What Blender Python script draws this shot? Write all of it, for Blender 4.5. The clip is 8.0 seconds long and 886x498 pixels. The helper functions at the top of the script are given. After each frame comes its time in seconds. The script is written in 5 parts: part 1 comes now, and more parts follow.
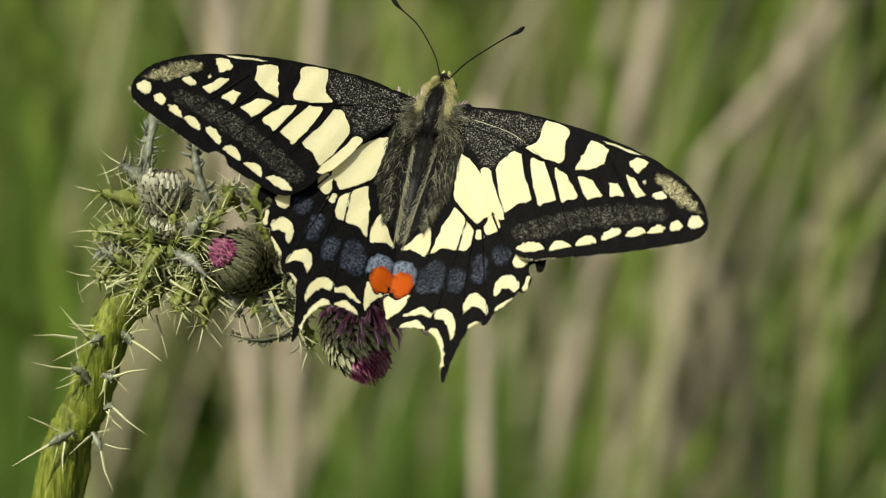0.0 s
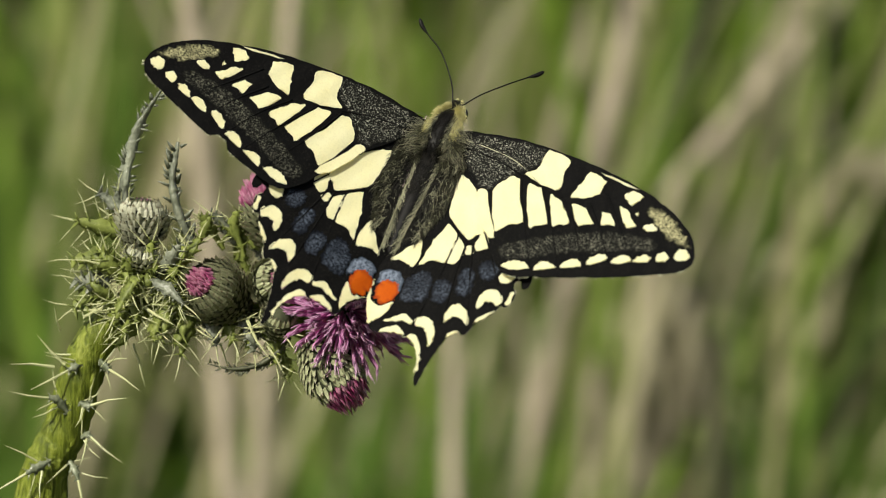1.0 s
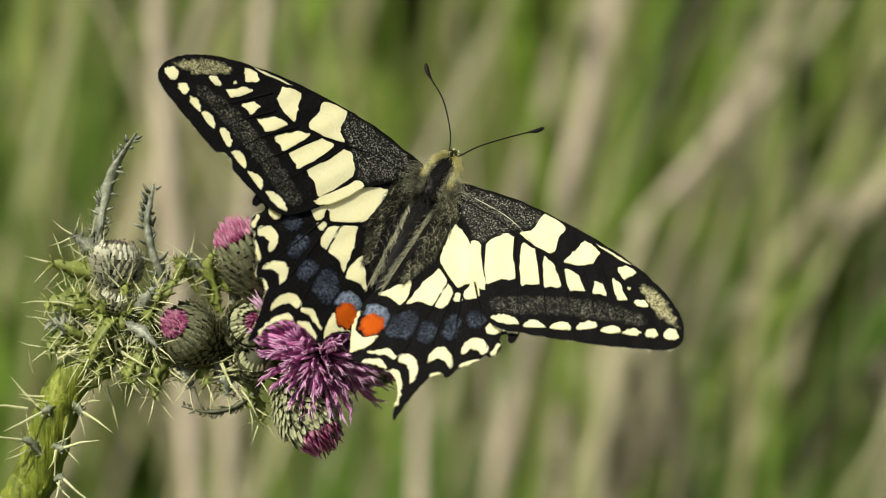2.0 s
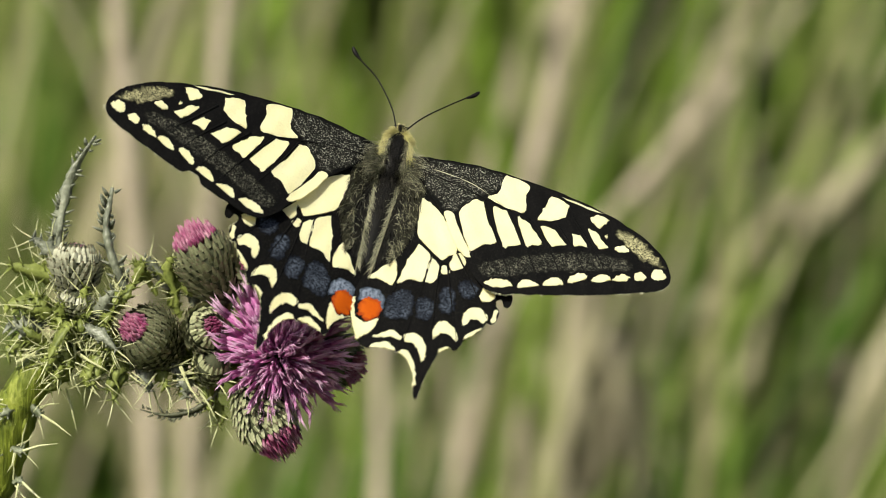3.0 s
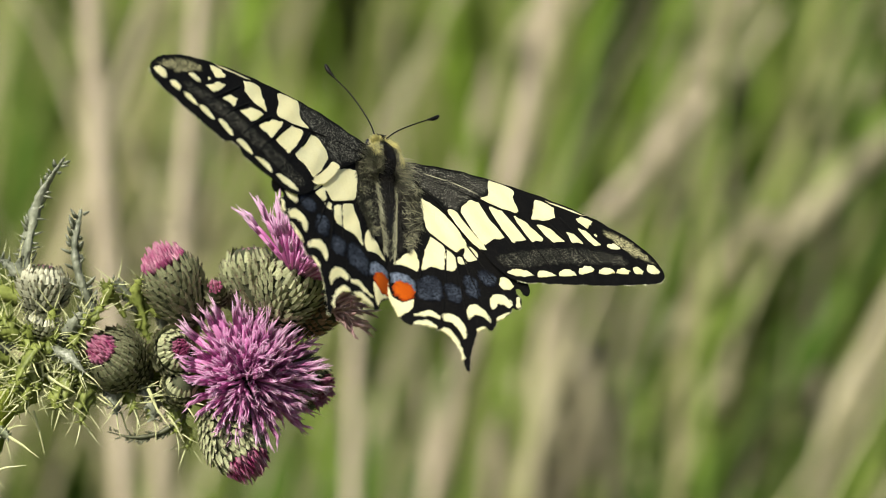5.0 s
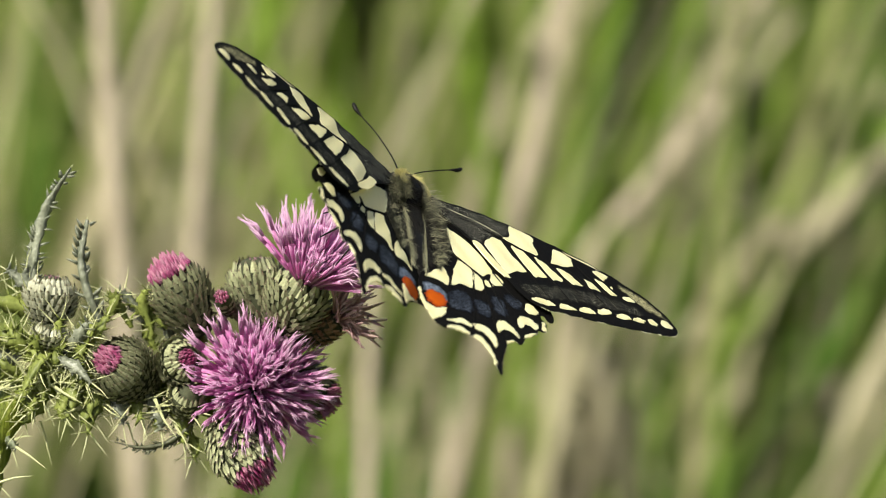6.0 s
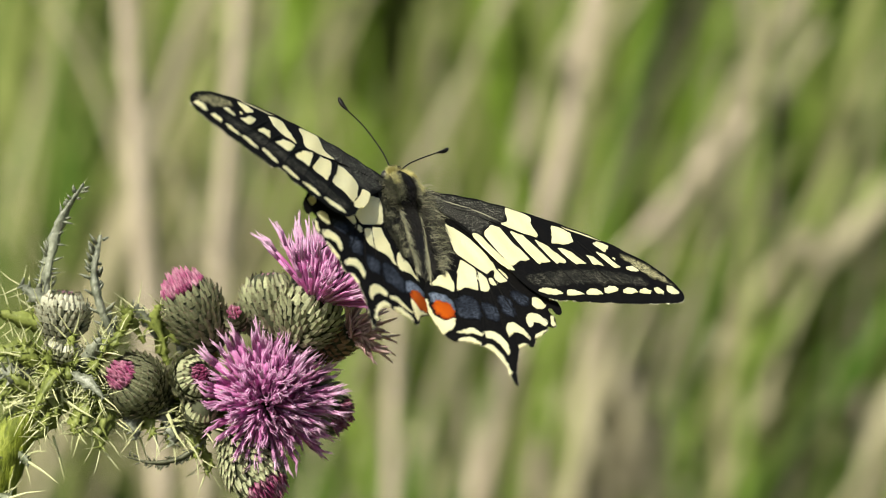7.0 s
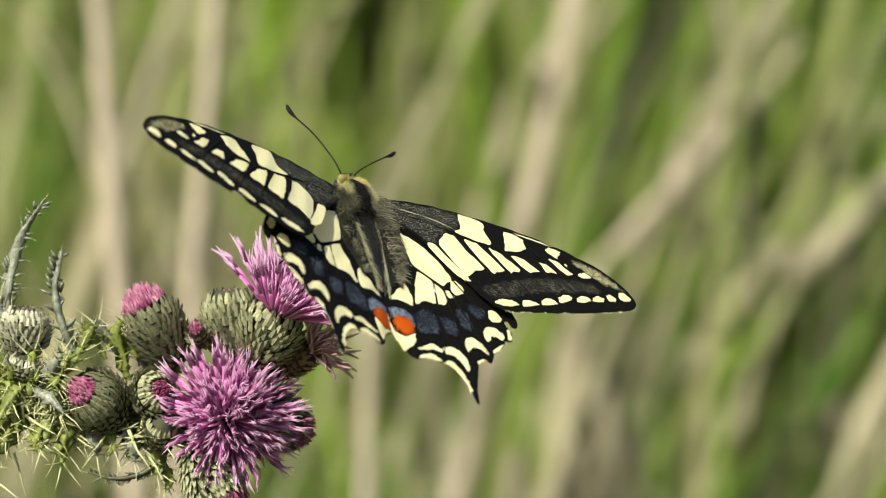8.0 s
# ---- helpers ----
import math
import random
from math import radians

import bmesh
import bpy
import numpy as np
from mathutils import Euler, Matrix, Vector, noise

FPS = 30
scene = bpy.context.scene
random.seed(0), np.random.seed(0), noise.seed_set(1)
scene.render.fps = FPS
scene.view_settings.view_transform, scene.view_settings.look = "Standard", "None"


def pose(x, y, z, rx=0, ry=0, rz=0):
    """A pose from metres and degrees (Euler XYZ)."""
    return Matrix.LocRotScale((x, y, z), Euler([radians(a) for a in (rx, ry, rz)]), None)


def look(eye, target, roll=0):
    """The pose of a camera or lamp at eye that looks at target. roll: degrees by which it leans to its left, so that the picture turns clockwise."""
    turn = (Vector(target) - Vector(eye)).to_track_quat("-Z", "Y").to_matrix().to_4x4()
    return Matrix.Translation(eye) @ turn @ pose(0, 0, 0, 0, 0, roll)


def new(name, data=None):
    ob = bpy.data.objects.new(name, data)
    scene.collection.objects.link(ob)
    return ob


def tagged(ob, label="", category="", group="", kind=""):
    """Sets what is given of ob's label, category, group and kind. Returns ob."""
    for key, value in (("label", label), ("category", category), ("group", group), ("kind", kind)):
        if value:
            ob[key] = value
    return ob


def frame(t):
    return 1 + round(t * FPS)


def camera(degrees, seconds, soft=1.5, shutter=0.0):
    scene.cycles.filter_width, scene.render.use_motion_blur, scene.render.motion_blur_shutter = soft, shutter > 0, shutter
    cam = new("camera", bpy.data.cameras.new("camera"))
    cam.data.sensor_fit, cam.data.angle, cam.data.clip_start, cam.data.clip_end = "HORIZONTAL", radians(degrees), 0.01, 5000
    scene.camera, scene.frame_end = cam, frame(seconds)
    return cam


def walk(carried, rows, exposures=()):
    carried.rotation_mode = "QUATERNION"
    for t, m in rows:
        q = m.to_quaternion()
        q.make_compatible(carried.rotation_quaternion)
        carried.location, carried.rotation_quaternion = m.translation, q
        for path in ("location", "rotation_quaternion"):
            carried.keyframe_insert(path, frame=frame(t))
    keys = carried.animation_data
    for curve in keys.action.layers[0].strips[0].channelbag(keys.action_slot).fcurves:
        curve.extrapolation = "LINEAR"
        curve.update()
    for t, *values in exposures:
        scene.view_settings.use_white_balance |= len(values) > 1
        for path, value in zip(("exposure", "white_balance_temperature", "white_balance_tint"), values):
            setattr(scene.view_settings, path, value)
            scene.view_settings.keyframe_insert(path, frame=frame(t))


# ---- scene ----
cam = camera(12.0, 8.0, soft=0.9)
walk(cam, [
    (0, look((0.0000, 0, 0.9470), (-0.01437, 0.53194, 0.85519), -0.6)),
    (0.5, look((-0.0005, 0, 0.9475), (-0.01516, 0.53222, 0.85736), -0.6)),
    (1, look((-0.0015, 0, 0.9480), (-0.01149, 0.53250, 0.85885), -0.5)),
    (1.5, look((-0.0030, 0, 0.9485), (-0.00878, 0.53313, 0.86284), -0.2)),
    (1.7, look((-0.0032, 0, 0.9487), (-0.00923, 0.53329, 0.86405), -0.1)),
    (2.8, look((-0.0030, 0, 0.9494), (-0.00376, 0.53336, 0.86500), 0.1)),
    (3, look((-0.0028, 0, 0.9495), (-0.00303, 0.53334, 0.86493), 0.1)),
    (3.5, look((-0.0025, 0, 0.9500), (-0.00250, 0.53335, 0.86553), 0)),
    (4, look((-0.0025, 0, 0.9500), (-0.00328, 0.53361, 0.86717), 0.3)),
    (4.5, look((-0.0025, 0, 0.9503), (-0.00270, 0.53365, 0.86774), 0.6)),
    (4.7, look((-0.0022, 0, 0.9505), (-0.00057, 0.53363, 0.86782), 0.5)),
    (5.8, look((-0.0005, 0, 0.9515), (0.00199, 0.53356, 0.86836), 0.2)),
    (6, look((0.0000, 0, 0.9515), (0.00026, 0.53369, 0.86917), 0.2)),
    (6.5, look((0.0010, 0, 0.9518), (-0.00289, 0.53372, 0.86980), 0.2)),
    (7, look((0.0030, 0, 0.9520), (-0.00134, 0.53390, 0.87118), 0.2)),
    (7.5, look((0.0050, 0, 0.9525), (0.00268, 0.53401, 0.87234), 0.2)),
    (8, look((0.0060, 0, 0.9530), (0.00371, 0.53407, 0.87322), 0.2)),
], exposures=[(0, 0.25), (1, 0.32), (1.7, 0.45), (3, 0.58), (4.7, 0.72), (6, 0.82), (8, 0.84)])
cam.data.dof.use_dof = True
cam.data.dof.focus_distance = 0.535
cam.data.dof.aperture_fstop = 25.5

# ---- daylight ----
SUN_ELEVATION, SUN_AZIMUTH = radians(47), radians(-141)   # azimuth from +y, clockwise towards +x
world = bpy.data.worlds.new("sky")
scene.world = world
world.use_nodes = True
sky = world.node_tree.nodes.new("ShaderNodeTexSky")
sky.sky_type = "NISHITA"
sky.sun_disc = False
sky.air_density, sky.dust_density = 0.8, 4.0
sky.sun_elevation, sky.sun_rotation = SUN_ELEVATION, SUN_AZIMUTH
world.node_tree.links.new(sky.outputs[0], world.node_tree.nodes["Background"].inputs[0])
world.node_tree.nodes["Background"].inputs[1].default_value = 0.075
sun_data = bpy.data.lights.new("sun", "SUN")
sun_data.energy, sun_data.angle, sun_data.color = 4.2, radians(0.55), (1.0, 0.965, 0.80)
sun = new("sun", sun_data)
sun_way = Vector((math.sin(SUN_AZIMUTH) * math.cos(SUN_ELEVATION), math.cos(SUN_AZIMUTH) * math.cos(SUN_ELEVATION), math.sin(SUN_ELEVATION)))
sun.matrix_world = look(sun_way * 20, (0, 0, 0))


# ---- materials ----
class Nodes:
    """A small builder for procedural node materials."""

    def __init__(self, name, roughness=0.6, specular=0.3):
        self.mat = bpy.data.materials.new(name)
        self.mat.use_nodes = True
        self.tree = self.mat.node_tree
        self.bsdf = self.tree.nodes["Principled BSDF"]
        self.bsdf.inputs["Roughness"].default_value = roughness
        self.bsdf.inputs["Specular IOR Level"].default_value = specular
        self.coords = self.tree.nodes.new("ShaderNodeTexCoord").outputs["Object"]

    def add(self, kind):
        return self.tree.nodes.new(kind)

    def link(self, a, b):
        self.tree.links.new(a, b)

    def noise(self, scale, detail=3.0, rough=0.5, stretch=None):
        n = self.add("ShaderNodeTexNoise")
        n.inputs["Scale"].default_value, n.inputs["Detail"].default_value, n.inputs["Roughness"].default_value = scale, detail, rough
        src = self.coords
        if stretch:
            m = self.add("ShaderNodeMapping")
            m.inputs["Scale"].default_value = stretch
            self.link(src, m.inputs["Vector"])
            src = m.outputs["Vector"]
        self.link(src, n.inputs["Vector"])
        return n.outputs["Fac"]

    def ramp(self, fac, *stops):
        r = self.add("ShaderNodeValToRGB")
        while len(r.color_ramp.elements) < len(stops):
            r.color_ramp.elements.new(0.5)
        for e, (p, c) in zip(r.color_ramp.elements, stops):
            e.position, e.color = p, (*c, 1)
        self.link(fac, r.inputs["Fac"])
        return r.outputs["Color"]

    def mix(self, fac, a, b, how="MIX"):
        m = self.add("ShaderNodeMix")
        m.data_type, m.blend_type = "RGBA", how
        for socket, value in ((m.inputs["Factor"], fac), (m.inputs[6], a), (m.inputs[7], b)):
            if isinstance(value, bpy.types.NodeSocket):
                self.link(value, socket)
            else:
                socket.default_value = value if isinstance(value, float) else (*value, 1)
        return m.outputs[2]

    def color(self, socket):
        self.link(socket, self.bsdf.inputs["Base Color"])
        return self

    def bump(self, fac, strength, distance):
        b = self.add("ShaderNodeBump")
        b.inputs["Strength"].default_value, b.inputs["Distance"].default_value = strength, distance
        self.link(fac, b.inputs["Height"])
        self.link(b.outputs["Normal"], self.bsdf.inputs["Normal"])
        return self

    def thin(self, amount, tint):
        """Lets some light through a thin leaf, petal or wing."""
        t = self.add("ShaderNodeBsdfTranslucent")
        if isinstance(tint, bpy.types.NodeSocket):
            self.link(tint, t.inputs["Color"])
        else:
            t.inputs["Color"].default_value = (*tint, 1)
        m = self.add("ShaderNodeMixShader")
        m.inputs["Fac"].default_value = amount
        out = self.tree.nodes["Material Output"]
        self.link(self.bsdf.outputs[0], m.inputs[1])
        self.link(t.outputs[0], m.inputs[2])
        self.link(m.outputs[0], out.inputs["Surface"])
        return self

    def island(self):
        return self.add("ShaderNodeNewGeometry").outputs["Random Per Island"]

    def rim(self):
        """How far inside a wing patch: nought on its rim, one within."""
        a = self.add("ShaderNodeAttribute")
        a.attribute_name = "inside"
        return a.outputs["Fac"]

    def each(self):
        return self.add("ShaderNodeObjectInfo").outputs["Random"]


def speckled(name, dark, light, low, high, scale, roughness=0.7, wide=900, fading=True):
    """Wing scales: fine light specks over dark ones, denser here than there, and sparser towards a patch's rim."""
    n = Nodes(name, roughness, 0.05)
    grain = n.noise(scale, 2, 0.6)
    patchy = n.noise(wide, 2, 0.5)
    speck = n.ramp(grain, (low, dark), (high, light))
    c = n.mix(n.ramp(patchy, (0.3, (0.25, 0.25, 0.25)), (0.65, (1, 1, 1))), dark, speck)
    n.color(n.mix(n.rim(), dark, c) if fading else c)
    n.bump(grain, 0.35, 0.00004)
    return n.mat


def cream_scales(name, base, warm, worn, glow, fading=False, through_light=0.24):
    n = Nodes(name, 0.7, 0.08)
    fine = n.noise(4200, 2, 0.6)
    ribs = n.noise(1500, 2, 0.5, (3.0, 0.5, 1.0))
    c = n.mix(n.ramp(n.noise(260, 2), (0.35, (0, 0, 0)), (0.75, (1, 1, 1))), base, warm)
    c = n.mix(n.ramp(fine, (0.30, (0.75, 0.75, 0.72)), (0.52, (1, 1, 1))), worn, c)
    if fading:
        c = n.mix(n.rim(), worn, c)
    n.color(c).bump(ribs, 0.25, 0.00005).thin(through_light, glow)
    return n.mat


scale_black = speckled("scale_black", (0.003, 0.003, 0.003), (0.013, 0.012, 0.0105), 0.5, 0.75, 4200, 0.75, fading=False)
scale_dust_grey = speckled("scale_dust_grey", (0.006, 0.006, 0.005), (0.38, 0.375, 0.31), 0.53, 0.68, 4900)
scale_dust_dark = speckled("scale_dust_dark", (0.005, 0.005, 0.0045), (0.19, 0.185, 0.14), 0.50, 0.70, 4900)
scale_dust_pale = speckled("scale_dust_pale", (0.02, 0.02, 0.012), (0.50, 0.47, 0.26), 0.34, 0.66, 4200, 0.7, 420)
scale_blue = speckled("scale_blue", (0.005, 0.006, 0.009), (0.085, 0.104, 0.140), 0.40, 0.72, 3800, 0.6, 330)
scale_blue_pale = speckled("scale_blue_pale", (0.025, 0.034, 0.05), (0.225, 0.265, 0.345), 0.32, 0.64, 3800, 0.6, 260)
scale_orange = cream_scales("scale_orange", (0.47, 0.075, 0.003), (0.54, 0.11, 0.005), (0.30, 0.045, 0.006), (0.42, 0.06, 0.002), True)
scale_cream = cream_scales("scale_cream", (0.90, 0.88, 0.60), (0.87, 0.83, 0.51), (0.45, 0.42, 0.27), (0.92, 0.85, 0.54), False, 0.42)


def plain(name, dark, light, scale, roughness, specular=0.3, bump=0.2, relief=0.0001, island=0.0, thin=0.0):
    """A surface mottled between two tones, with grain, and with a tone of its own on each loose piece."""
    n = Nodes(name, roughness, specular)
    coarse, fine = n.noise(scale, 3), n.noise(scale * 6, 3)
    c = n.mix(n.ramp(coarse, (0.3, (0, 0, 0)), (0.7, (1, 1, 1))), dark, light)
    shade = n.mix(0.45, c, n.ramp(fine, (0.25, tuple(v * 0.6 for v in dark)), (0.75, light)))
    if island:
        own = n.ramp(n.island(), (0.0, tuple(1 - island for _ in range(3))), (1.0, (1.0 + island * 0.4,) * 3))
        shade = n.mix(1.0, shade, own, "MULTIPLY")
    n.color(shade).bump(fine, bump, relief)
    if thin:
        n.thin(thin, shade)
    return n.mat


def striped(name, low, mid, high):
    """A ribbed stem: streaks along it, blotches across."""
    n = Nodes(name, 0.5, 0.3)
    streak = n.noise(1500, 4, 0.65, (1.0, 1.0, 0.08))
    blotch = n.noise(330, 4, 0.6)
    c = n.ramp(streak, (0.30, low), (0.5, mid), (0.68, high))
    c = n.mix(n.ramp(blotch, (0.32, (0.6, 0.6, 0.6)), (0.5, (0, 0, 0))), c, low)
    n.color(c).bump(streak, 1.0, 0.0006)
    return n.mat


chitin = plain("chitin", (0.004, 0.004, 0.004), (0.012, 0.011, 0.010), 900, 0.45, 0.10)
eye_gloss = plain("eye_gloss", (0.012, 0.010, 0.010), (0.05, 0.045, 0.04), 1500, 0.15, 0.6)
hair_yellow = plain("hair_yellow", (0.50, 0.455, 0.165), (0.82, 0.77, 0.38), 500, 0.6, 0.2, island=0.3)
hair_dark = plain("hair_dark", (0.005, 0.005, 0.0045), (0.022, 0.02, 0.016), 500, 0.55, 0.15, island=0.5)
hair_grey = plain("hair_grey", (0.24, 0.235, 0.14), (0.62, 0.61, 0.42), 500, 0.55, 0.3, island=0.5)
fold_cream = plain("fold_cream", (0.14, 0.135, 0.08), (0.40, 0.385, 0.26), 900, 0.7, 0.1, thin=0.25)
hair_olive = plain("hair_olive", (0.006, 0.006, 0.0035), (0.048, 0.046, 0.024), 500, 0.38, 0.35, island=0.75)
body_yellow = plain("body_yellow", (0.35, 0.30, 0.12), (0.60, 0.54, 0.26), 700, 0.7, 0.2)

stem_green = striped("stem_green", (0.045, 0.062, 0.005), (0.145, 0.18, 0.016), (0.27, 0.30, 0.055))
leaf_green = plain("leaf_green", (0.065, 0.09, 0.014), (0.32, 0.37, 0.09), 350, 0.5, 0.35, 0.4, 0.0002, thin=0.2)
leaf_grey = plain("leaf_grey", (0.02, 0.028, 0.015), (0.28, 0.30, 0.22), 300, 0.4, 0.5, 0.6, 0.0003)
leaf_dark = plain("leaf_dark", (0.025, 0.03, 0.016), (0.13, 0.135, 0.08), 400, 0.5, 0.3, 0.4, 0.0002)
leaf_stem = plain("leaf_stem", (0.045, 0.065, 0.025), (0.28, 0.30, 0.20), 420, 0.3, 0.6, 0.5, 0.0003)
spine_straw = plain("spine_straw", (0.40, 0.42, 0.18), (0.70, 0.71, 0.42), 500, 0.4, 0.4, island=0.3)
bract_green = plain("bract_green", (0.145, 0.16, 0.074), (0.40, 0.415, 0.25), 600, 0.55, 0.3, 0.3, 0.0001, island=0.35)
# bract_green toned down: the shade on some heads is put into the colour
bract_shaded = plain("bract_shaded", (0.10, 0.11, 0.052), (0.30, 0.31, 0.185), 600, 0.55, 0.3, 0.3, 0.0001, island=0.4)
bract_pale = plain("bract_pale", (0.24, 0.25, 0.16), (0.55, 0.55, 0.42), 600, 0.55, 0.3, 0.3, 0.0001, island=0.35)
bract_brown = plain("bract_brown", (0.10, 0.06, 0.03), (0.34, 0.22, 0.11), 600, 0.6, 0.2, island=0.4)
bract_tip = plain("bract_tip", (0.07, 0.06, 0.035), (0.20, 0.175, 0.11), 600, 0.5, 0.3)
# kept very dark, so the shadow gaps between bracts are painted in
head_core = plain("head_core", (0.025, 0.03, 0.014), (0.06, 0.066, 0.034), 500, 0.8)


def petal(name, dark, light, tip, reach):
    """Florets: each with a tone of its own, paler towards the tips; reach is the length of one."""
    n = Nodes(name, 0.5, 0.25)
    tone = n.ramp(n.each(), (0.0, dark), (1.0, light))
    own = n.ramp(n.island(), (0.0, (0.75, 0.75, 0.75)), (1.0, (1.15, 1.15, 1.15)))
    c = n.mix(1.0, tone, own, "MULTIPLY")
    if reach:
        split = n.add("ShaderNodeSeparateXYZ")
        n.link(n.coords, split.inputs[0])
        scaled = n.add("ShaderNodeMath")
        scaled.operation = "MULTIPLY"
        scaled.inputs[1].default_value = 1.0 / reach
        n.link(split.outputs["Z"], scaled.inputs[0])
        c = n.mix(n.ramp(scaled.outputs[0], (0.72, (0, 0, 0)), (1.0, (0.75, 0.75, 0.75))), c, tip)
    else:
        c = n.mix(n.ramp(n.noise(700, 2), (0.40, (0, 0, 0)), (0.75, (0.75, 0.75, 0.75))), c, tip)
    n.color(c).thin(0.50, c)
    return n.mat


floret_pink = petal("floret_pink", (0.64, 0.20, 0.52), (0.82, 0.39, 0.70), (0.88, 0.68, 0.85), 0.0078)
floret_core = petal("floret_core", (0.70, 0.28, 0.58), (0.82, 0.44, 0.72), (0.88, 0.68, 0.85), 0.0)
floret_bud = petal("floret_bud", (0.34, 0.055, 0.17), (0.58, 0.19, 0.36), (0.80, 0.52, 0.62), 0.0)
floret_dry = petal("floret_dry", (0.40, 0.22, 0.25), (0.62, 0.44, 0.42), (0.80, 0.70, 0.60), 0.0)


def blade_material(name, *tones):
    n = Nodes(name, 0.6, 0.25)
    c = n.ramp(n.island(), *[(k / max(1, len(tones) - 1), t) for k, t in enumerate(tones)])
    streak = n.noise(60, 3, 0.6, (1.0, 1.0, 0.12))
    c = n.mix(n.ramp(streak, (0.3, (0.28, 0.28, 0.28)), (0.7, (0, 0, 0))), c, (0.16, 0.13, 0.06))
    n.color(c).bump(streak, 0.3, 0.001).thin(0.25, c)
    return n.mat


grass_green = blade_material("grass_green", (0.131, 0.230, 0.014), (0.177, 0.292, 0.029), (0.233, 0.348, 0.056), (0.085, 0.168, 0.011))
grass_deep = blade_material("grass_deep", (0.05, 0.118, 0.008), (0.07, 0.148, 0.013), (0.10, 0.185, 0.024))
grass_dry = blade_material("grass_dry", (0.39, 0.345, 0.21), (0.31, 0.305, 0.145), (0.52, 0.465, 0.335), (0.23, 0.27, 0.085))
grass_pale = blade_material("grass_pale", (0.220, 0.290, 0.065), (0.31, 0.355, 0.125), (0.19, 0.26, 0.047))
stalk_tan = plain("stalk_tan", (0.37, 0.31, 0.225), (0.53, 0.455, 0.35), 40, 0.65, 0.25, 0.4, 0.0006)


def soil():
    n = Nodes("meadow_ground", 0.9, 0.1)
    c = n.ramp(n.noise(2.2, 5, 0.6), (0.3, (0.05, 0.07, 0.02)), (0.5, (0.10, 0.12, 0.035)), (0.7, (0.19, 0.17, 0.08)))
    c = n.mix(n.ramp(n.noise(45, 4), (0.4, (0, 0, 0)), (0.65, (0.8, 0.8, 0.8))), c, (0.045, 0.035, 0.02))
    n.color(c).bump(n.noise(30, 5), 0.8, 0.03)
    return n.mat


# ---- building helpers ----
MM = 0.001


def part(name, bm, material, parent=None, label="", smooth=True):
    me = bpy.data.meshes.new(name)
    bm.to_mesh(me)
    bm.free()
    return hang(name, me, material, parent, label, smooth)


def hang(name, me, material, parent=None, label="", smooth=True):
    if not me.materials:
        me.materials.append(material)
        if smooth:
            me.polygons.foreach_set("use_smooth", [True] * len(me.polygons))
    ob = new(name, me)
    ob.parent = parent
    return tagged(ob, label)


def mesh_of(name, verts, faces):
    me = bpy.data.meshes.new(name)
    me.from_pydata([tuple(v) for v in verts], [], faces)
    me.update()
    return me


def tube(path, radii, sides=8, flat=1.0, cap=True):
    """Vertices and faces of a tapering round rod along a path; flat < 1 squashes it."""
    verts, faces = [], []
    path = [Vector(p) for p in path]
    up = Vector((0.31, 0.22, 0.93)).normalized()
    for i, p in enumerate(path):
        way = (path[min(i + 1, len(path) - 1)] - path[max(i - 1, 0)]).normalized()
        a = way.cross(up)
        a = a.normalized() if a.length > 1e-6 else Vector((1, 0, 0))
        b = way.cross(a).normalized()
        for k in range(sides):
            w = 2 * math.pi * k / sides
            verts.append(p + (a * math.cos(w) + b * math.sin(w) * flat) * radii[i])
    for i in range(len(path) - 1):
        for k in range(sides):
            q = (k + 1) % sides
            faces.append((i * sides + k, i * sides + q, (i + 1) * sides + q, (i + 1) * sides + k))
    if cap:
        faces += [tuple(reversed(range(sides))), tuple(range((len(path) - 1) * sides, len(path) * sides))]
    return verts, faces


class Heap:
    """Gathers pieces into one mesh."""

    def __init__(self):
        self.verts, self.faces = [], []

    def put(self, piece, m=None):
        verts, faces = piece
        base = len(self.verts)
        self.verts += [m @ Vector(v) for v in verts] if m else list(verts)
        self.faces += [tuple(base + i for i in f) for f in faces]
        return self

    def mesh(self, name):
        return mesh_of(name, self.verts, self.faces)


def curve_points(points, steps):
    """A smooth line through a few points."""
    p = [Vector(q) for q in points]
    p = [p[0] * 2 - p[1]] + p + [p[-1] * 2 - p[-2]]
    out = []
    for i in range(1, len(p) - 2):
        for s in range(steps):
            t = s / steps
            out.append(0.5 * (2 * p[i] + (p[i + 1] - p[i - 1]) * t + (2 * p[i - 1] - 5 * p[i] + 4 * p[i + 1] - p[i + 2]) * t * t
                              + (3 * p[i] - p[i - 1] - 3 * p[i + 1] + p[i + 2]) * t ** 3))
    return out + [p[-2]]


def toward(origin, way, spin=0.0, size=1.0):
    """A pose whose z axis points along way."""
    q = Vector(way).to_track_quat("Z", "Y")
    return Matrix.Translation(origin) @ q.to_matrix().to_4x4() @ Matrix.Rotation(spin, 4, "Z") @ Matrix.Scale(size, 4)


# ---- ground and meadow ----
bm = bmesh.new()
bmesh.ops.create_grid(bm, x_segments=120, y_segments=120, size=1.0)
for v in bm.verts:
    r = max(abs(v.co.x), abs(v.co.y))
    v.co.x, v.co.y = v.co.x * (6 + 2500 * r ** 6), v.co.y * (6 + 2500 * r ** 6)
    v.co.z = 0.03 * noise.noise((v.co.x * 1.3, v.co.y * 1.3, 0)) if r < 0.8 else 0.0
ground = part("ground", bm, soil())
tagged(ground, "uneven meadow ground of soil and short dead grass", "ground", kind="structure")
PITCH = radians(9.0)
EYE_HEIGHT = 0.95


def sight_height(y):
    """The height of the middle of the view at the distance y."""
    return EYE_HEIGHT - y * math.tan(PITCH)


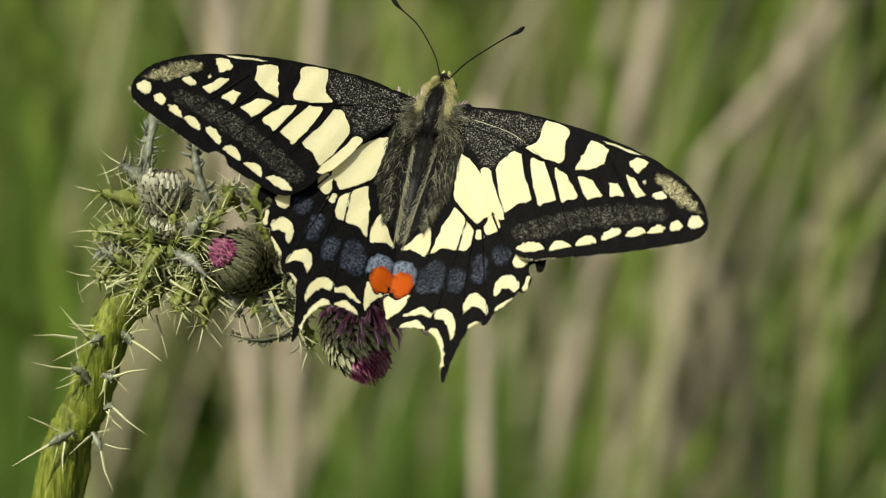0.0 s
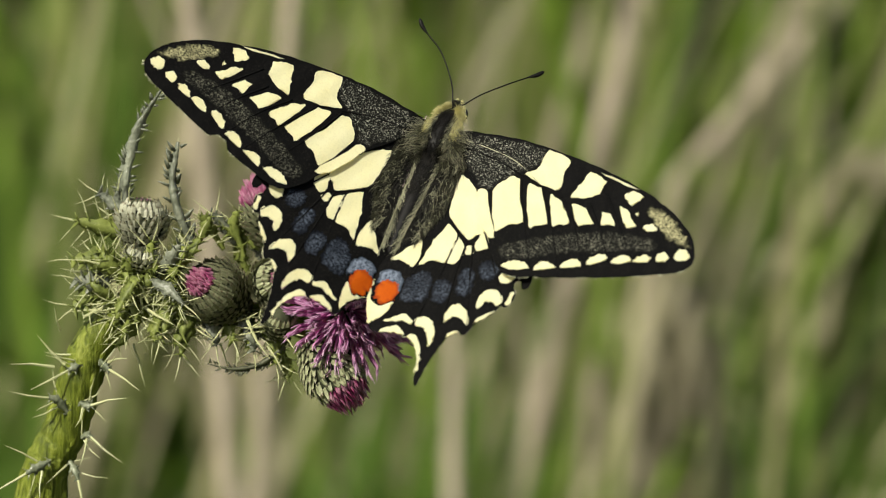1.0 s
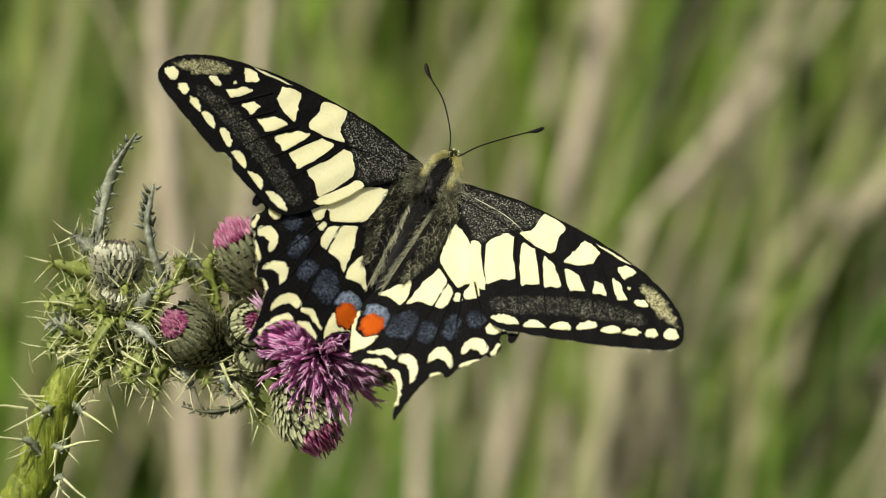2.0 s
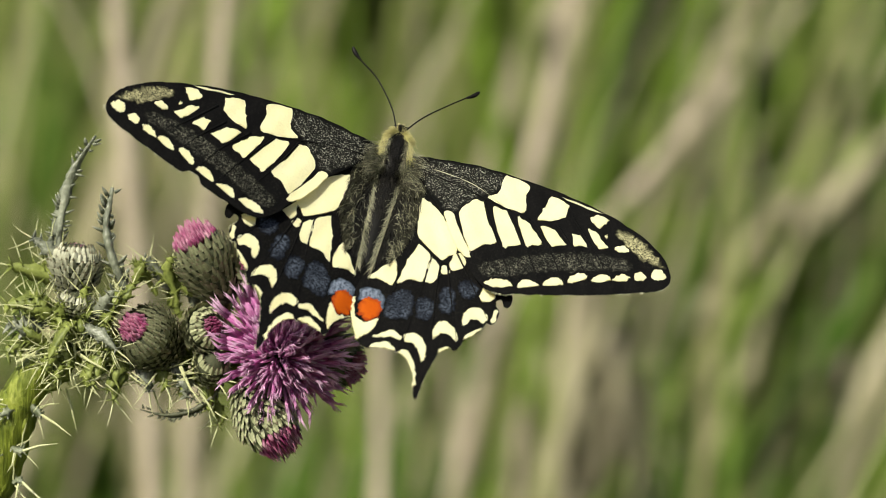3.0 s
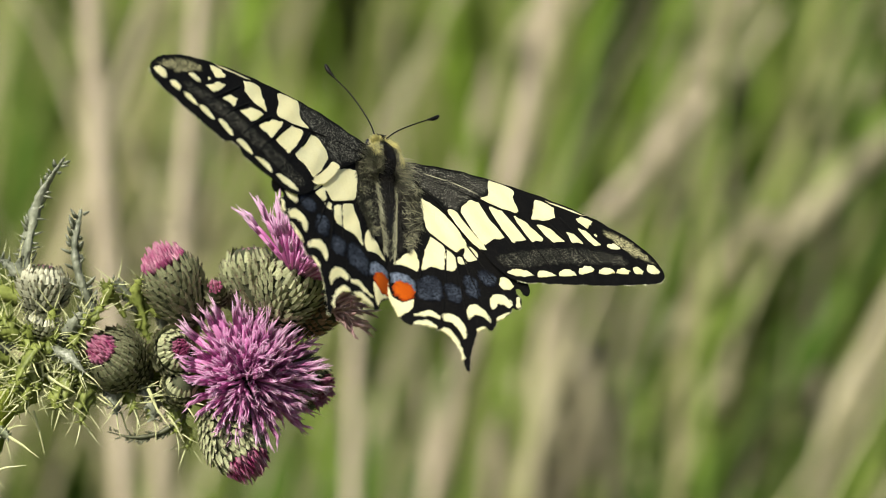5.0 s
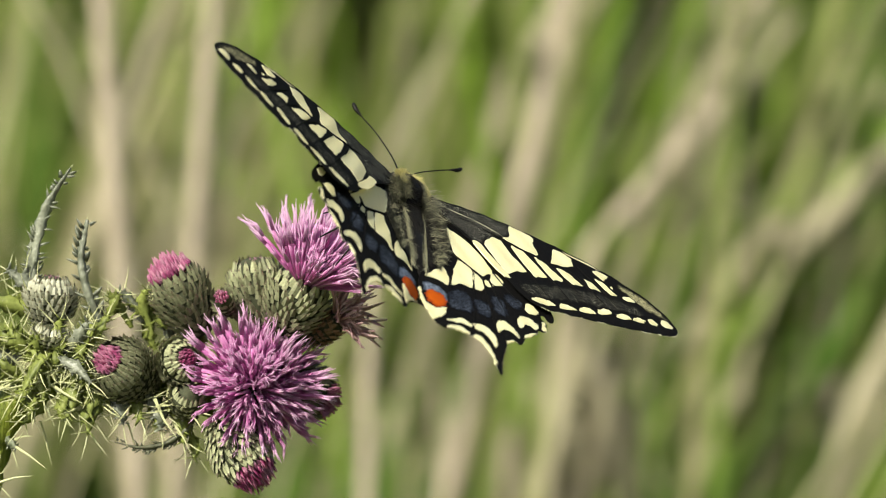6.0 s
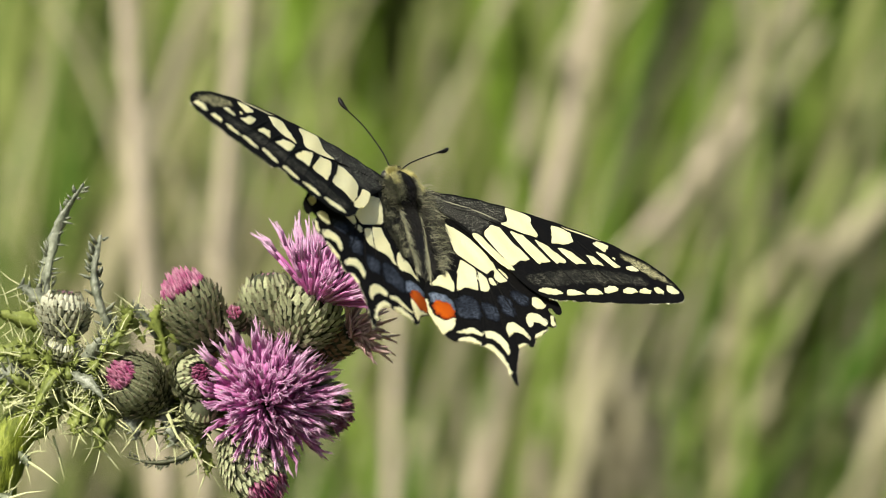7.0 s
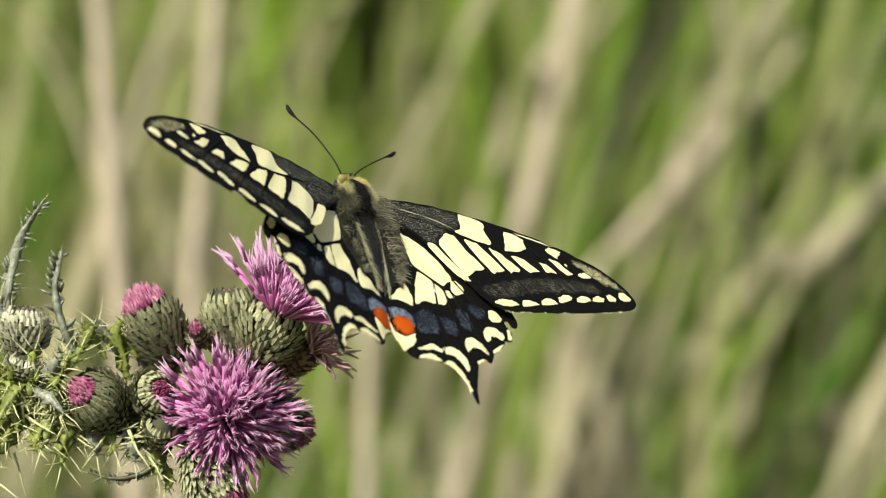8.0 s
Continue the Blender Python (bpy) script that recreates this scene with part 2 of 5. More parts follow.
def blade(rng, x, y, height, width, lean, turn, bend, arch=0.25):
    """One grass blade: a keeled strip that tapers and bows over."""
    verts, faces = [], []
    n = 6
    side = Vector((math.cos(turn), math.sin(turn), 0))
    fore = Vector((-math.sin(turn), math.cos(turn), 0))
    drift = Vector((math.tan(lean), math.tan(bend) * 0.4, 0))
    bow = Vector((math.sin(lean), math.sin(bend), 0)) * height * rng.uniform(0.0, arch)
    for i in range(n + 1):
        t = i / n
        c = Vector((x, y, 0)) + drift * (height * t) + bow * t * t * t + Vector((0, 0, height * t * (1 - 0.06 * t)))
        w = width * (0.75 + 0.5 * t if t < 0.4 else 0.95 * (1 - ((t - 0.4) / 0.6) ** 2.2) + 0.02)
        verts += [c - side * w / 2, c + fore * w * 0.22, c + side * w / 2]
        if i:
            b = 3 * i
            faces += [(b - 3, b - 2, b + 1, b), (b - 2, b - 1, b + 2, b + 1)]
    return verts, faces


def meadow(count, seed, near, far, width):
    """Blades of three tones, sown in drifts: what grows where follows a slow noise over the plan."""
    rng = random.Random(seed)
    heaps = {"green": Heap(), "dry": Heap(), "pale": Heap()}
    for _ in range(count):
        y = near + (far - near) * rng.random() ** 1.5
        x = rng.gauss(0, 1) * (0.10 + 0.13 * y)
        drift = noise.noise((x * 16, y * 2.5, 3.7)) + 0.55 * noise.noise((x * 41, y * 3.0, 8.1))  + rng.gauss(0, 0.12) + 0.3 * max(-0.1, min(0.1, x / y))
        tone = "dry" if drift > 0.46 else "pale" if drift > 0.08 else "green"
        lean = 4 + 13 * noise.noise((x * 9, y * 2, 5.5)) + rng.gauss(0, 10)
        w = rng.uniform(*width) * (0.62 if tone == "dry" else 1.0)
        if rng.random() < 0.28:
            side = rng.choice((-1, 1, 1))
            heaps[tone].put(blade(rng, x - side * 0.16, y, rng.uniform(0.62, 0.95), w * 0.9, radians(side * rng.uniform(10, 30)), rng.uniform(-0.7, 0.4), radians(rng.gauss(0, 14)), 1.3))
            continue
        heaps[tone].put(blade(rng, x - math.tan(radians(lean)) * sight_height(y), y, rng.uniform(0.85, 1.3), w, radians(lean), rng.uniform(-0.7, 0.4), radians(rng.gauss(0, 9))))
    for _ in range(110):
        y = rng.uniform(1.35, 1.9)
        lean = rng.uniform(2, 26)
        x = rng.uniform(-0.12, 0.14) * y
        heaps["dry"].put(blade(rng, x - math.tan(radians(lean)) * sight_height(y), y, rng.uniform(0.7, 1.2), rng.uniform(0.0022, 0.0042), radians(lean), rng.uniform(-0.5, 0.5), 0.0))
    for _ in range(90):
        y = rng.uniform(1.4, 1.9)
        lean = rng.gauss(9, 12)
        x = rng.uniform(-0.13, 0.13) * y
        heaps[rng.choice(("dry", "pale", "green"))].put(blade(rng, x - math.tan(radians(lean)) * sight_height(y), y, rng.uniform(0.75, 1.2), rng.uniform(0.003, 0.0065), radians(lean), rng.uniform(-0.5, 0.5), 0.0))
    for _ in range(15):
        y = rng.uniform(1.45, 1.65)
        lean = rng.gauss(10, 9)
        high = rng.uniform(0.68, 0.75)
        heaps[rng.choice(("dry", "pale"))].put(blade(rng, rng.uniform(0.068, 0.145) - math.tan(radians(lean)) * high, y, high, rng.uniform(0.005, 0.008), radians(lean), rng.uniform(-0.5, 0.5), 0.0))
    for _ in range(5):
        y = rng.uniform(1.5, 1.8)
        lean = rng.gauss(15, 9)
        x = rng.uniform(-0.106, -0.086) * y
        heaps["dry"].put(blade(rng, x - math.tan(radians(lean)) * sight_height(y), y, rng.uniform(0.8, 1.2), rng.uniform(0.005, 0.010), radians(lean), rng.uniform(-0.5, 0.5), 0.0))
    return heaps


GRASSES = {"green": ("green_grass", "tall fresh green meadow grass standing dense", grass_green), "dry": ("dry_grass", "tall dead straw-coloured grass among the green", grass_dry),
           "pale": ("pale_grass", "pale yellow-green grass blades in the meadow", grass_pale)}
for tone, heap in meadow(9500, 11, 1.7, 4.4, (0.006, 0.022)).items():
    name, label, material = GRASSES[tone]
    tagged(hang(name, heap.mesh(name), material), label, "grass", kind="stuff")


rng = random.Random(31)
heap = Heap()
for _ in range(9000):
    x, y = rng.uniform(-4, 4), rng.uniform(-4, 7)
    if abs(x) < 0.3 + 0.12 * abs(y) and -0.4 < y < 4.4:
        continue
    heap.put(blade(rng, x, y, rng.uniform(0.25, 0.55), rng.uniform(0.006, 0.014), radians(rng.gauss(4, 14)), rng.uniform(0, 3.1), radians(rng.gauss(0, 14)), 0.6))
tagged(hang("short_grass", heap.mesh("short_grass"), grass_green), "shorter green meadow grass all round", "grass", kind="stuff")


rng = random.Random(37)
heap = Heap()
for _ in range(7000):
    x, y = rng.uniform(-4, 4), rng.uniform(1.2, 7)
    if -(1.2 + 0.2 * y) < x < 0.35 + 0.22 * y and y < 4.6:
        continue
    heap.put(blade(rng, x, y, rng.uniform(0.6, 1.2), rng.uniform(0.006, 0.018), radians(rng.gauss(5, 11)), rng.uniform(0, 3.1), radians(rng.gauss(0, 10))))
tagged(hang("tall_grass", heap.mesh("tall_grass"), grass_pale), "tall pale green grass on both sides of the meadow", "grass", kind="stuff")


def grass_leaf(mid_x, y, lean, width, long, material, label, low=0.0):
    """A single broad grass leaf that crosses the view, with a keel and a bowed tip."""
    zc = sight_height(y)
    way = Vector((math.sin(radians(lean)), 0.05, math.cos(radians(lean))))
    mid = Vector((mid_x, y, zc - low))
    foot = Vector((mid_x - math.tan(radians(min(lean, 40))) * zc * 0.8, y + 0.03, 0))
    line = curve_points([foot, mid - way * long * 0.45, mid, mid + way * long * 0.35, mid + way * long * 0.6 + Vector((long * 0.03, 0, -long * 0.01))], 6)
    verts, faces, n = [], [], len(line)
    for i, p in enumerate(line):
        t = i / (n - 1)
        go = (line[min(i + 1, n - 1)] - line[max(i - 1, 0)]).normalized()
        side = go.cross(Vector((0.2, -1, 0.3))).normalized()
        w = width / 2 * (0.4 + 1.2 * t if t < 0.5 else 1 - ((t - 0.5) / 0.5) ** 2) + 0.0003
        lift = side.cross(go).normalized() * w * 0.35
        verts += [p - side * w - foot, p + lift - foot, p + side * w - foot, p + lift * 0.7 - foot]
        if i:
            b = 4 * i
            for k in range(4):
                q = (k + 1) % 4
                faces.append((b - 4 + k, b - 4 + q, b + q, b + k))
    leaf = tagged(hang("grass_leaf", mesh_of("grass_leaf", verts, faces), material), label, "grass leaf", "broad leaves in the meadow")
    leaf.location = foot
    hang("midrib", Heap().put(tube([p - foot + Vector((0, -0.0006, 0)) for p in line], [width * 0.06] * n, 5)).mesh("midrib"), grass_pale, leaf)
    return leaf


rng = random.Random(61)
heap = Heap()
for cx, cy, top, spread, count in ((-0.046, 1.32, 0.728, 0.013, 110), (-0.192, 1.6, 0.90, 0.016, 17), (-0.200, 1.45, 0.712, 0.012, 14), (0.162, 1.6, 0.95, 0.009, 14), (-0.030, 1.5, 0.650, 0.018, 26), (0.088, 1.45, 0.720, 0.013, 46), (0.120, 1.55, 0.69, 0.018, 16), (0.170, 1.5, 0.700, 0.016, 18), (-0.088, 1.4, 0.700, 0.018, 44), (-0.150, 1.65, 0.90, 0.012, 14), (-0.128, 1.45, 0.690, 0.012, 22)):
    for _ in range(count):
        high = top * rng.uniform(0.92, 1.02)
        lean = rng.gauss(5, 6)
        heap.put(blade(rng, cx + rng.gauss(0, spread) - math.tan(radians(lean)) * high * 0.9, cy + rng.gauss(0, 0.04), high, rng.uniform(0.009, 0.016), radians(lean), rng.uniform(-0.5, 0.4), radians(rng.gauss(0, 8)), 0.3))
tagged(hang("low_grass", heap.mesh("low_grass"), grass_deep), "dark green tufts of lower grass", "grass", kind="stuff")

FRESH, WAN, DEAD = "broad fresh green grass leaf bowing over", "broad pale green grass leaf bowing over", "dead straw-coloured grass leaf bowing over"
for row in ((0.185, 1.75, 26, 0.014, 0.34, grass_pale, WAN), (0.150, 1.70, 58, 0.012, 0.30, grass_green, FRESH), (0.185, 1.65, 52, 0.010, 0.30, grass_green, FRESH),
            (0.110, 1.70, 55, 0.009, 0.26, grass_pale, WAN), (-0.040, 1.80, 10, 0.016, 0.34, grass_green, FRESH), (-0.085, 1.75, 16, 0.017, 0.34, grass_green, FRESH),
            (-0.185, 1.75, 14, 0.016, 0.30, grass_dry, DEAD), (0.170, 1.85, 14, 0.018, 0.32, grass_green, FRESH), (-0.150, 1.75, 20, 0.012, 0.30, grass_pale, WAN),
            (0.132, 1.52, 11, 0.012, 0.28, grass_pale, WAN, -0.03), (0.062, 1.55, 9, 0.016, 0.20, grass_deep, FRESH, -0.06), (0.030, 1.6, 24, 0.014, 0.10, grass_dry, DEAD, -0.065),
            (0.108, 1.50, 36, 0.010, 0.22, grass_green, FRESH, 0.024), (0.132, 1.5, 34, 0.010, 0.20, grass_deep, FRESH, 0.044), (0.088, 1.50, 16, 0.012, 0.16, grass_deep, FRESH, 0.017),
            (0.118, 1.60, 31, 0.012, 0.14, grass_dry, DEAD, 0.030), (0.128, 1.50, 45, 0.010, 0.18, grass_dry, DEAD, -0.007), (0.043, 1.45, 10, 0.011, 0.12, grass_dry, DEAD, 0.050),
            (0.0575, 1.48, -14, 0.013, 0.09, grass_dry, DEAD, 0.045), (0.150, 1.45, 24, 0.010, 0.12, grass_dry, DEAD, 0.045),
            (0.080, 1.60, 30, 0.009, 0.20, grass_deep, FRESH, 0.050), (0.160, 1.6, 30, 0.010, 0.2, grass_green, FRESH, -0.040),
            (0.012, 1.55, 18, 0.009, 0.16, grass_deep, FRESH, 0.040), (0.095, 1.62, 26, 0.013, 0.16, grass_dry, DEAD, -0.050)):
    grass_leaf(*row)


def dry_stalk(mid_x, y, lean, width, top, label, material=stalk_tan, knee=None):
    """A dead stalk with nodes; mid_x is where it stands at the height of the view's middle. knee: the height at which a snapped one begins to lean."""
    zc = sight_height(y)
    base = Vector((mid_x - math.tan(radians(lean)) * zc, y, 0))
    if knee is not None:
        base.x = mid_x - math.tan(radians(lean)) * max(0.0, zc - knee)
    tip = base + Vector((math.tan(radians(lean)) * top, 0.02, top))
    path, radii = [], []
    rng = random.Random(int(mid_x * 1e4))
    for i in range(25):
        t = i / 24
        straight = base.lerp(tip, t)
        if knee is not None:
            straight = base.lerp(Vector((base.x, y, knee)), t / 0.7) if t < 0.7 else Vector((base.x, y, knee)).lerp(Vector((base.x + math.tan(radians(lean)) * (top - knee), y, top)), (t - 0.7) / 0.3)
        path.append(straight + Vector((math.sin(t * 5 + mid_x * 40), math.cos(t * 4), 0)) * 0.004)
        radii.append(width / 2 * (1.15 - 0.4 * t) * (1.22 if i % 6 == 3 else 1.0))
    stalk = tagged(new("dry_stalk"), label, "plant stalk", "stalks in the meadow")
    stalk.location = base
    heap = Heap().put(tube([p - base for p in path], radii, 8))
    hang("stem", heap.mesh("stem"), material, stalk)
    for i in (3, 9, 15):
        p = path[i] - base
        way = Vector((rng.choice((-1, 1)) * 0.35, rng.uniform(-0.2, 0.2), 1)).normalized()
        pts = [p, p + way * 0.05, p + way * 0.10 + Vector((way.x * 0.03, 0, -0.01))]
        hang("sheath", Heap().put(tube(curve_points(pts, 4), [width * (0.55 - 0.05 * k) for k in range(9)], 6, 0.35)).mesh("sheath"), grass_dry, stalk)
    return stalk


TAN = "dead tan plant stalk standing upright in the meadow"
SLANT = "dead pale stalk leaning across the meadow grass"
LOW = "dead pale stalk, broken off low in the meadow grass"
dry_stalk(-0.0875, 1.15, -4.5, 0.0066, 1.25, TAN)
dry_stalk(-0.074, 1.22, 4.0, 0.0058, 1.2, TAN)
dry_stalk(-0.017, 1.2, 2.0, 0.0055, 0.78, TAN)
dry_stalk(0.026, 1.5, 14.0, 0.0090, 1.2, TAN)
dry_stalk(0.038, 1.6, 6.0, 0.0060, 1.2, TAN)
dry_stalk(0.0490, 1.50, 39.0, 0.0070, 0.785, SLANT, stalk_tan, sight_height(1.50) - 0.004)
dry_stalk(0.058, 1.56, 37.0, 0.0046, 0.80, SLANT, grass_dry, sight_height(1.56) + 0.002)
dry_stalk(0.118, 1.6, -8.0, 0.0040, 1.2, TAN)
dry_stalk(0.148, 1.7, 5.0, 0.0060, 1.2, TAN, grass_pale)
dry_stalk(0.133, 1.55, 25.0, 0.0052, 1.0, SLANT, grass_dry)
dry_stalk(-0.118, 1.4, 18.0, 0.0055, 1.2, SLANT, grass_dry)
dry_stalk(0.148, 1.5, 1.0, 0.0060, 0.705, LOW)
dry_stalk(-0.001, 1.5, 5.0, 0.0040, 0.690, LOW, grass_dry)
dry_stalk(0.016, 1.5, 2.0, 0.0046, 0.684, LOW)
dry_stalk(0.035, 1.5, 2.0, 0.0044, 0.680, LOW, grass_dry)
dry_stalk(0.050, 1.5, 3.0, 0.0040, 0.672, LOW)


# ---- thistle ----
UNIT = 0.0000731          # the thistle is laid out in steps of this length round its small pink bud
BUD = Vector((-0.04335, 0.54166, 0.85406))
thistle = tagged(new("thistle"), "spiny green thistle with pink flower heads and buds", "thistle")


def at(right, up, away=0.0):
    """A place on the thistle, in the thistle's own space."""
    c, s = math.cos(PITCH), math.sin(PITCH)
    return BUD + Vector((right, away * c + up * s, up * c - away * s)) * UNIT - thistle.location


root = BUD + Vector((-0.11, 0.03, 0))
root.z = 0.0
thistle.location = root


def bract_piece(long, wide, thick, hook):
    """A pointed scale with a keel; z is outward along the scale, y is away from the head."""
    verts = [(-wide * 0.5, 0, 0), (wide * 0.5, 0, 0), (wide * 0.42, thick * 0.6, long * 0.5), (-wide * 0.42, thick * 0.6, long * 0.5), (0, thick * 1.5, long * 0.45),
             (0, thick * 1.2, 0), (0, hook + thick * 0.5, long * 1.12), (wide * 0.24, thick * 0.8 + hook * 0.3, long * 0.86), (-wide * 0.24, thick * 0.8 + hook * 0.3, long * 0.86), (0, thick * 1.5 + hook * 0.3, long * 0.84)]
    faces = [(0, 5, 4, 3), (5, 1, 2, 4), (3, 4, 9, 8), (4, 2, 7, 9), (0, 3, 8, 7, 2, 1), (8, 9, 6), (9, 7, 6), (8, 6, 7)]
    return verts, faces


def tip_tones(me):
    """The last three faces of every scale are its dark tip."""
    me.materials.append(bract_tip)
    me.polygons.foreach_set("material_index", [1 if i % 8 > 4 else 0 for i in range(len(me.polygons))])


def flower_head(name, label, base, tip, width, bract_mat, crown, singles=True, rows=9, seed=1, open_top=0.55, fine=0.138):
    """An egg-shaped thistle head of overlapping bracts. base and tip are places on the thistle; crown builds what stands in its mouth."""
    rng = random.Random(seed)
    base, tip = Vector(base), Vector(tip)
    axis = (tip - base)
    long = axis.length
    axis = axis.normalized()
    frame_m = toward(base, axis)
    ref = rng.uniform(0, 6.28)

    def radius(t):
        return width / 2 * (math.sin(math.pi * min(1, 0.12 + 0.55 * t ** 0.85)) if t < 0.75 else 1 - (1 - open_top) * ((t - 0.75) / 0.25) ** 1.3) * (0.97 if t < 0.75 else 0.93)

    core_path = [(0, 0, long * t / 10 * 0.95) for t in range(11)]
    heap = Heap().put(tube(core_path, [radius(t / 10) * 0.93 for t in range(11)], 14))
    me = heap.mesh(name)
    me.transform(frame_m)
    head = hang(name, me, head_core, thistle, label)
    size = max(width * fine, 10 * UNIT)
    meshes = []
    for k in range(3):
        pm = mesh_of("bract", *bract_piece(size * rng.uniform(1.3, 1.6), size * rng.uniform(0.88, 1.02), size * 0.24, size * rng.uniform(0.18, 0.36)))
        pm.materials.append(bract_mat)
        tip_tones(pm)
        meshes.append(pm)
    joined = Heap()
    rows = int(rows * 1.15)
    for row in range(rows):
        t = 0.04 + 0.90 * row / rows + rng.uniform(-0.012, 0.012)
        n = max(8, int(2 * math.pi * radius(t) / (size * 0.92)))
        for k in range(n):
            w = ref + 2 * math.pi * (k + 0.5 * (row % 2)) / n + rng.uniform(-0.10, 0.10)
            out = Vector((math.cos(w), math.sin(w), 0))
            slope = (radius(min(1, t + 0.06)) - radius(t)) / (0.06 * long)
            along = (Vector((0, 0, 1)) + out * (slope + rng.uniform(0.16, 0.42))).normalized()
            side = along.cross(out).normalized()
            m = Matrix((side * -1, along.cross(side * -1), along)).transposed().to_4x4()
            if (m.to_3x3() @ Vector((0, 1, 0))).dot(out) < 0:
                m = m @ Matrix.Rotation(math.pi, 4, "Z")
            s = rng.uniform(0.85, 1.12) * (0.8 if row < 2 else 1.0)
            m = frame_m @ Matrix.Translation(out * radius(t) * 0.94 + Vector((0, 0, t * long * 0.95))) @ m @ Matrix.Scale(s, 4)
            pm = meshes[(row + k) % 3]
            # pieces on the side that faces the open meadow behind go into one mesh
            if singles and (m.translation - base - axis * t * long).y < radius(t) * 0.35:
                ob = new("bract", pm)
                ob.parent = head
                ob.matrix_basis = m
            else:
                joined.put(([v.co for v in pm.vertices], [tuple(p.vertices) for p in pm.polygons]), m)
    if joined.verts:
        mass = joined.mesh("bract_mass")
        mass.materials.append(bract_mat)
        tip_tones(mass)
        tagged(hang("bract_mass", mass, bract_mat, head, smooth=False), kind="stuff")
    crown(head, frame_m, long, radius(1.0), rng)
    return head


def floret_piece(long, thick, rng):
    """A thin tube floret that widens to a split mouth with narrow lobes."""
    lean = Vector((rng.uniform(-0.15, 0.15), rng.uniform(-0.15, 0.15), 0)) * long
    pts = [Vector((0, 0, 0)) + lean * (t * t) + Vector((0, 0, long * t)) for t in (0, 0.25, 0.5, 0.7)]
    heap = Heap().put(tube(pts, [thick * 0.5, thick * 0.55, thick * 0.75, thick * 0.9], 5))
    top = pts[-1]
    for k in range(4):
        w = k * 1.57 + rng.uniform(-0.4, 0.4)
        out = Vector((math.cos(w), math.sin(w), 0))
        spread = rng.uniform(0.01, 0.07)
        a = [top + out * thick * 0.6, top + out * long * spread * 0.5 + Vector((0, 0, long * 0.19)), top + out * long * spread * 1.2 + Vector((0, 0, long * rng.uniform(0.26, 0.40))) + lean * 0.5]
        heap.put(tube(a, [thick * 0.5, thick * 0.38, thick * 0.06], 4))
    return heap.verts, heap.faces


def open_crown(long, thick, spread, count, material, cup=0.0, lift=0.0, crowd=0.5):
    """A brush of florets that fans out of the head's mouth."""

    def build(head, frame_m, head_long, mouth, rng):
        meshes = []
        for k in range(7):
            pm = mesh_of("floret", *floret_piece(long * rng.uniform(0.85, 1.12), thick, rng))
            pm.materials.append(material)
            pm.polygons.foreach_set("use_smooth", [True] * len(pm.polygons))
            meshes.append(pm)
        if count > 100:
            core = Heap()
            for k in range(200):
                r = math.sqrt((k + 0.5) / 200)
                w = k * 2.39996
                out = Vector((math.cos(w), math.sin(w), 0))
                tilt = spread * 0.8 * r + rng.gauss(0, 0.08)
                way = out * math.sin(tilt) + Vector((0, 0, math.cos(tilt)))
                start = out * mouth * r * 0.85 + Vector((0, 0, head_long * (0.92 - lift * r)))
                reach = long * rng.uniform(0.62, 0.90)
                core.put(tube([start, start + way * reach * 0.6, start + way * reach], [thick * 0.5, thick * 0.75, thick * 0.3], 4), frame_m)
            hang("floret_tuft", core.mesh("floret_tuft"), floret_core, head)
        for k in range(count):
            r = ((k + 0.5) / count) ** crowd
            w = k * 2.39996 + rng.uniform(-0.25, 0.25)
            tilt = spread * r ** 1.1 + rng.gauss(0, 0.09)
            out = Vector((math.cos(w), math.sin(w), 0))
            way = out * math.sin(tilt) + Vector((0, 0, math.cos(tilt)))
            start = out * mouth * r * 0.9 + Vector((0, 0, head_long * (0.93 - lift * r)))
            m = frame_m @ toward(start, way, rng.uniform(0, 6.3), rng.uniform(0.70, 1.20) * (1 - cup * (1 - r)))
            ob = new("floret", meshes[k % 7])
            ob.parent = head
            ob.matrix_basis = m

    return build


def bud_crown(size, count, material):
    """The tight tuft of unopened florets in the mouth of a bud."""

    def build(head, frame_m, head_long, mouth, rng):
        heap = Heap()
        thin = min(size * 0.11, 2.7 * UNIT)
        for k in range(count):
            r = math.sqrt((k + 0.5) / count)
            w = k * 2.39996
            out = Vector((math.cos(w), math.sin(w), 0))
            start = out * mouth * r * 0.95 + Vector((0, 0, head_long * 0.86))
            rise = size * (1.0 - 0.5 * r * r) * rng.uniform(0.75, 1.2)
            way = (Vector((0, 0, 1)) + out * (0.22 * r) + Vector((rng.uniform(-0.15, 0.15), rng.uniform(-0.15, 0.15), 0))).normalized()
            mid = start + way * rise * 0.6 + out * size * 0.12 * r
            heap.put(tube([start, mid, start + way * rise], [thin * 1.0, thin * 1.1, thin * 0.25], 5), frame_m)
        hang("floret_tuft", heap.mesh("floret_tuft"), material, head)

    return build


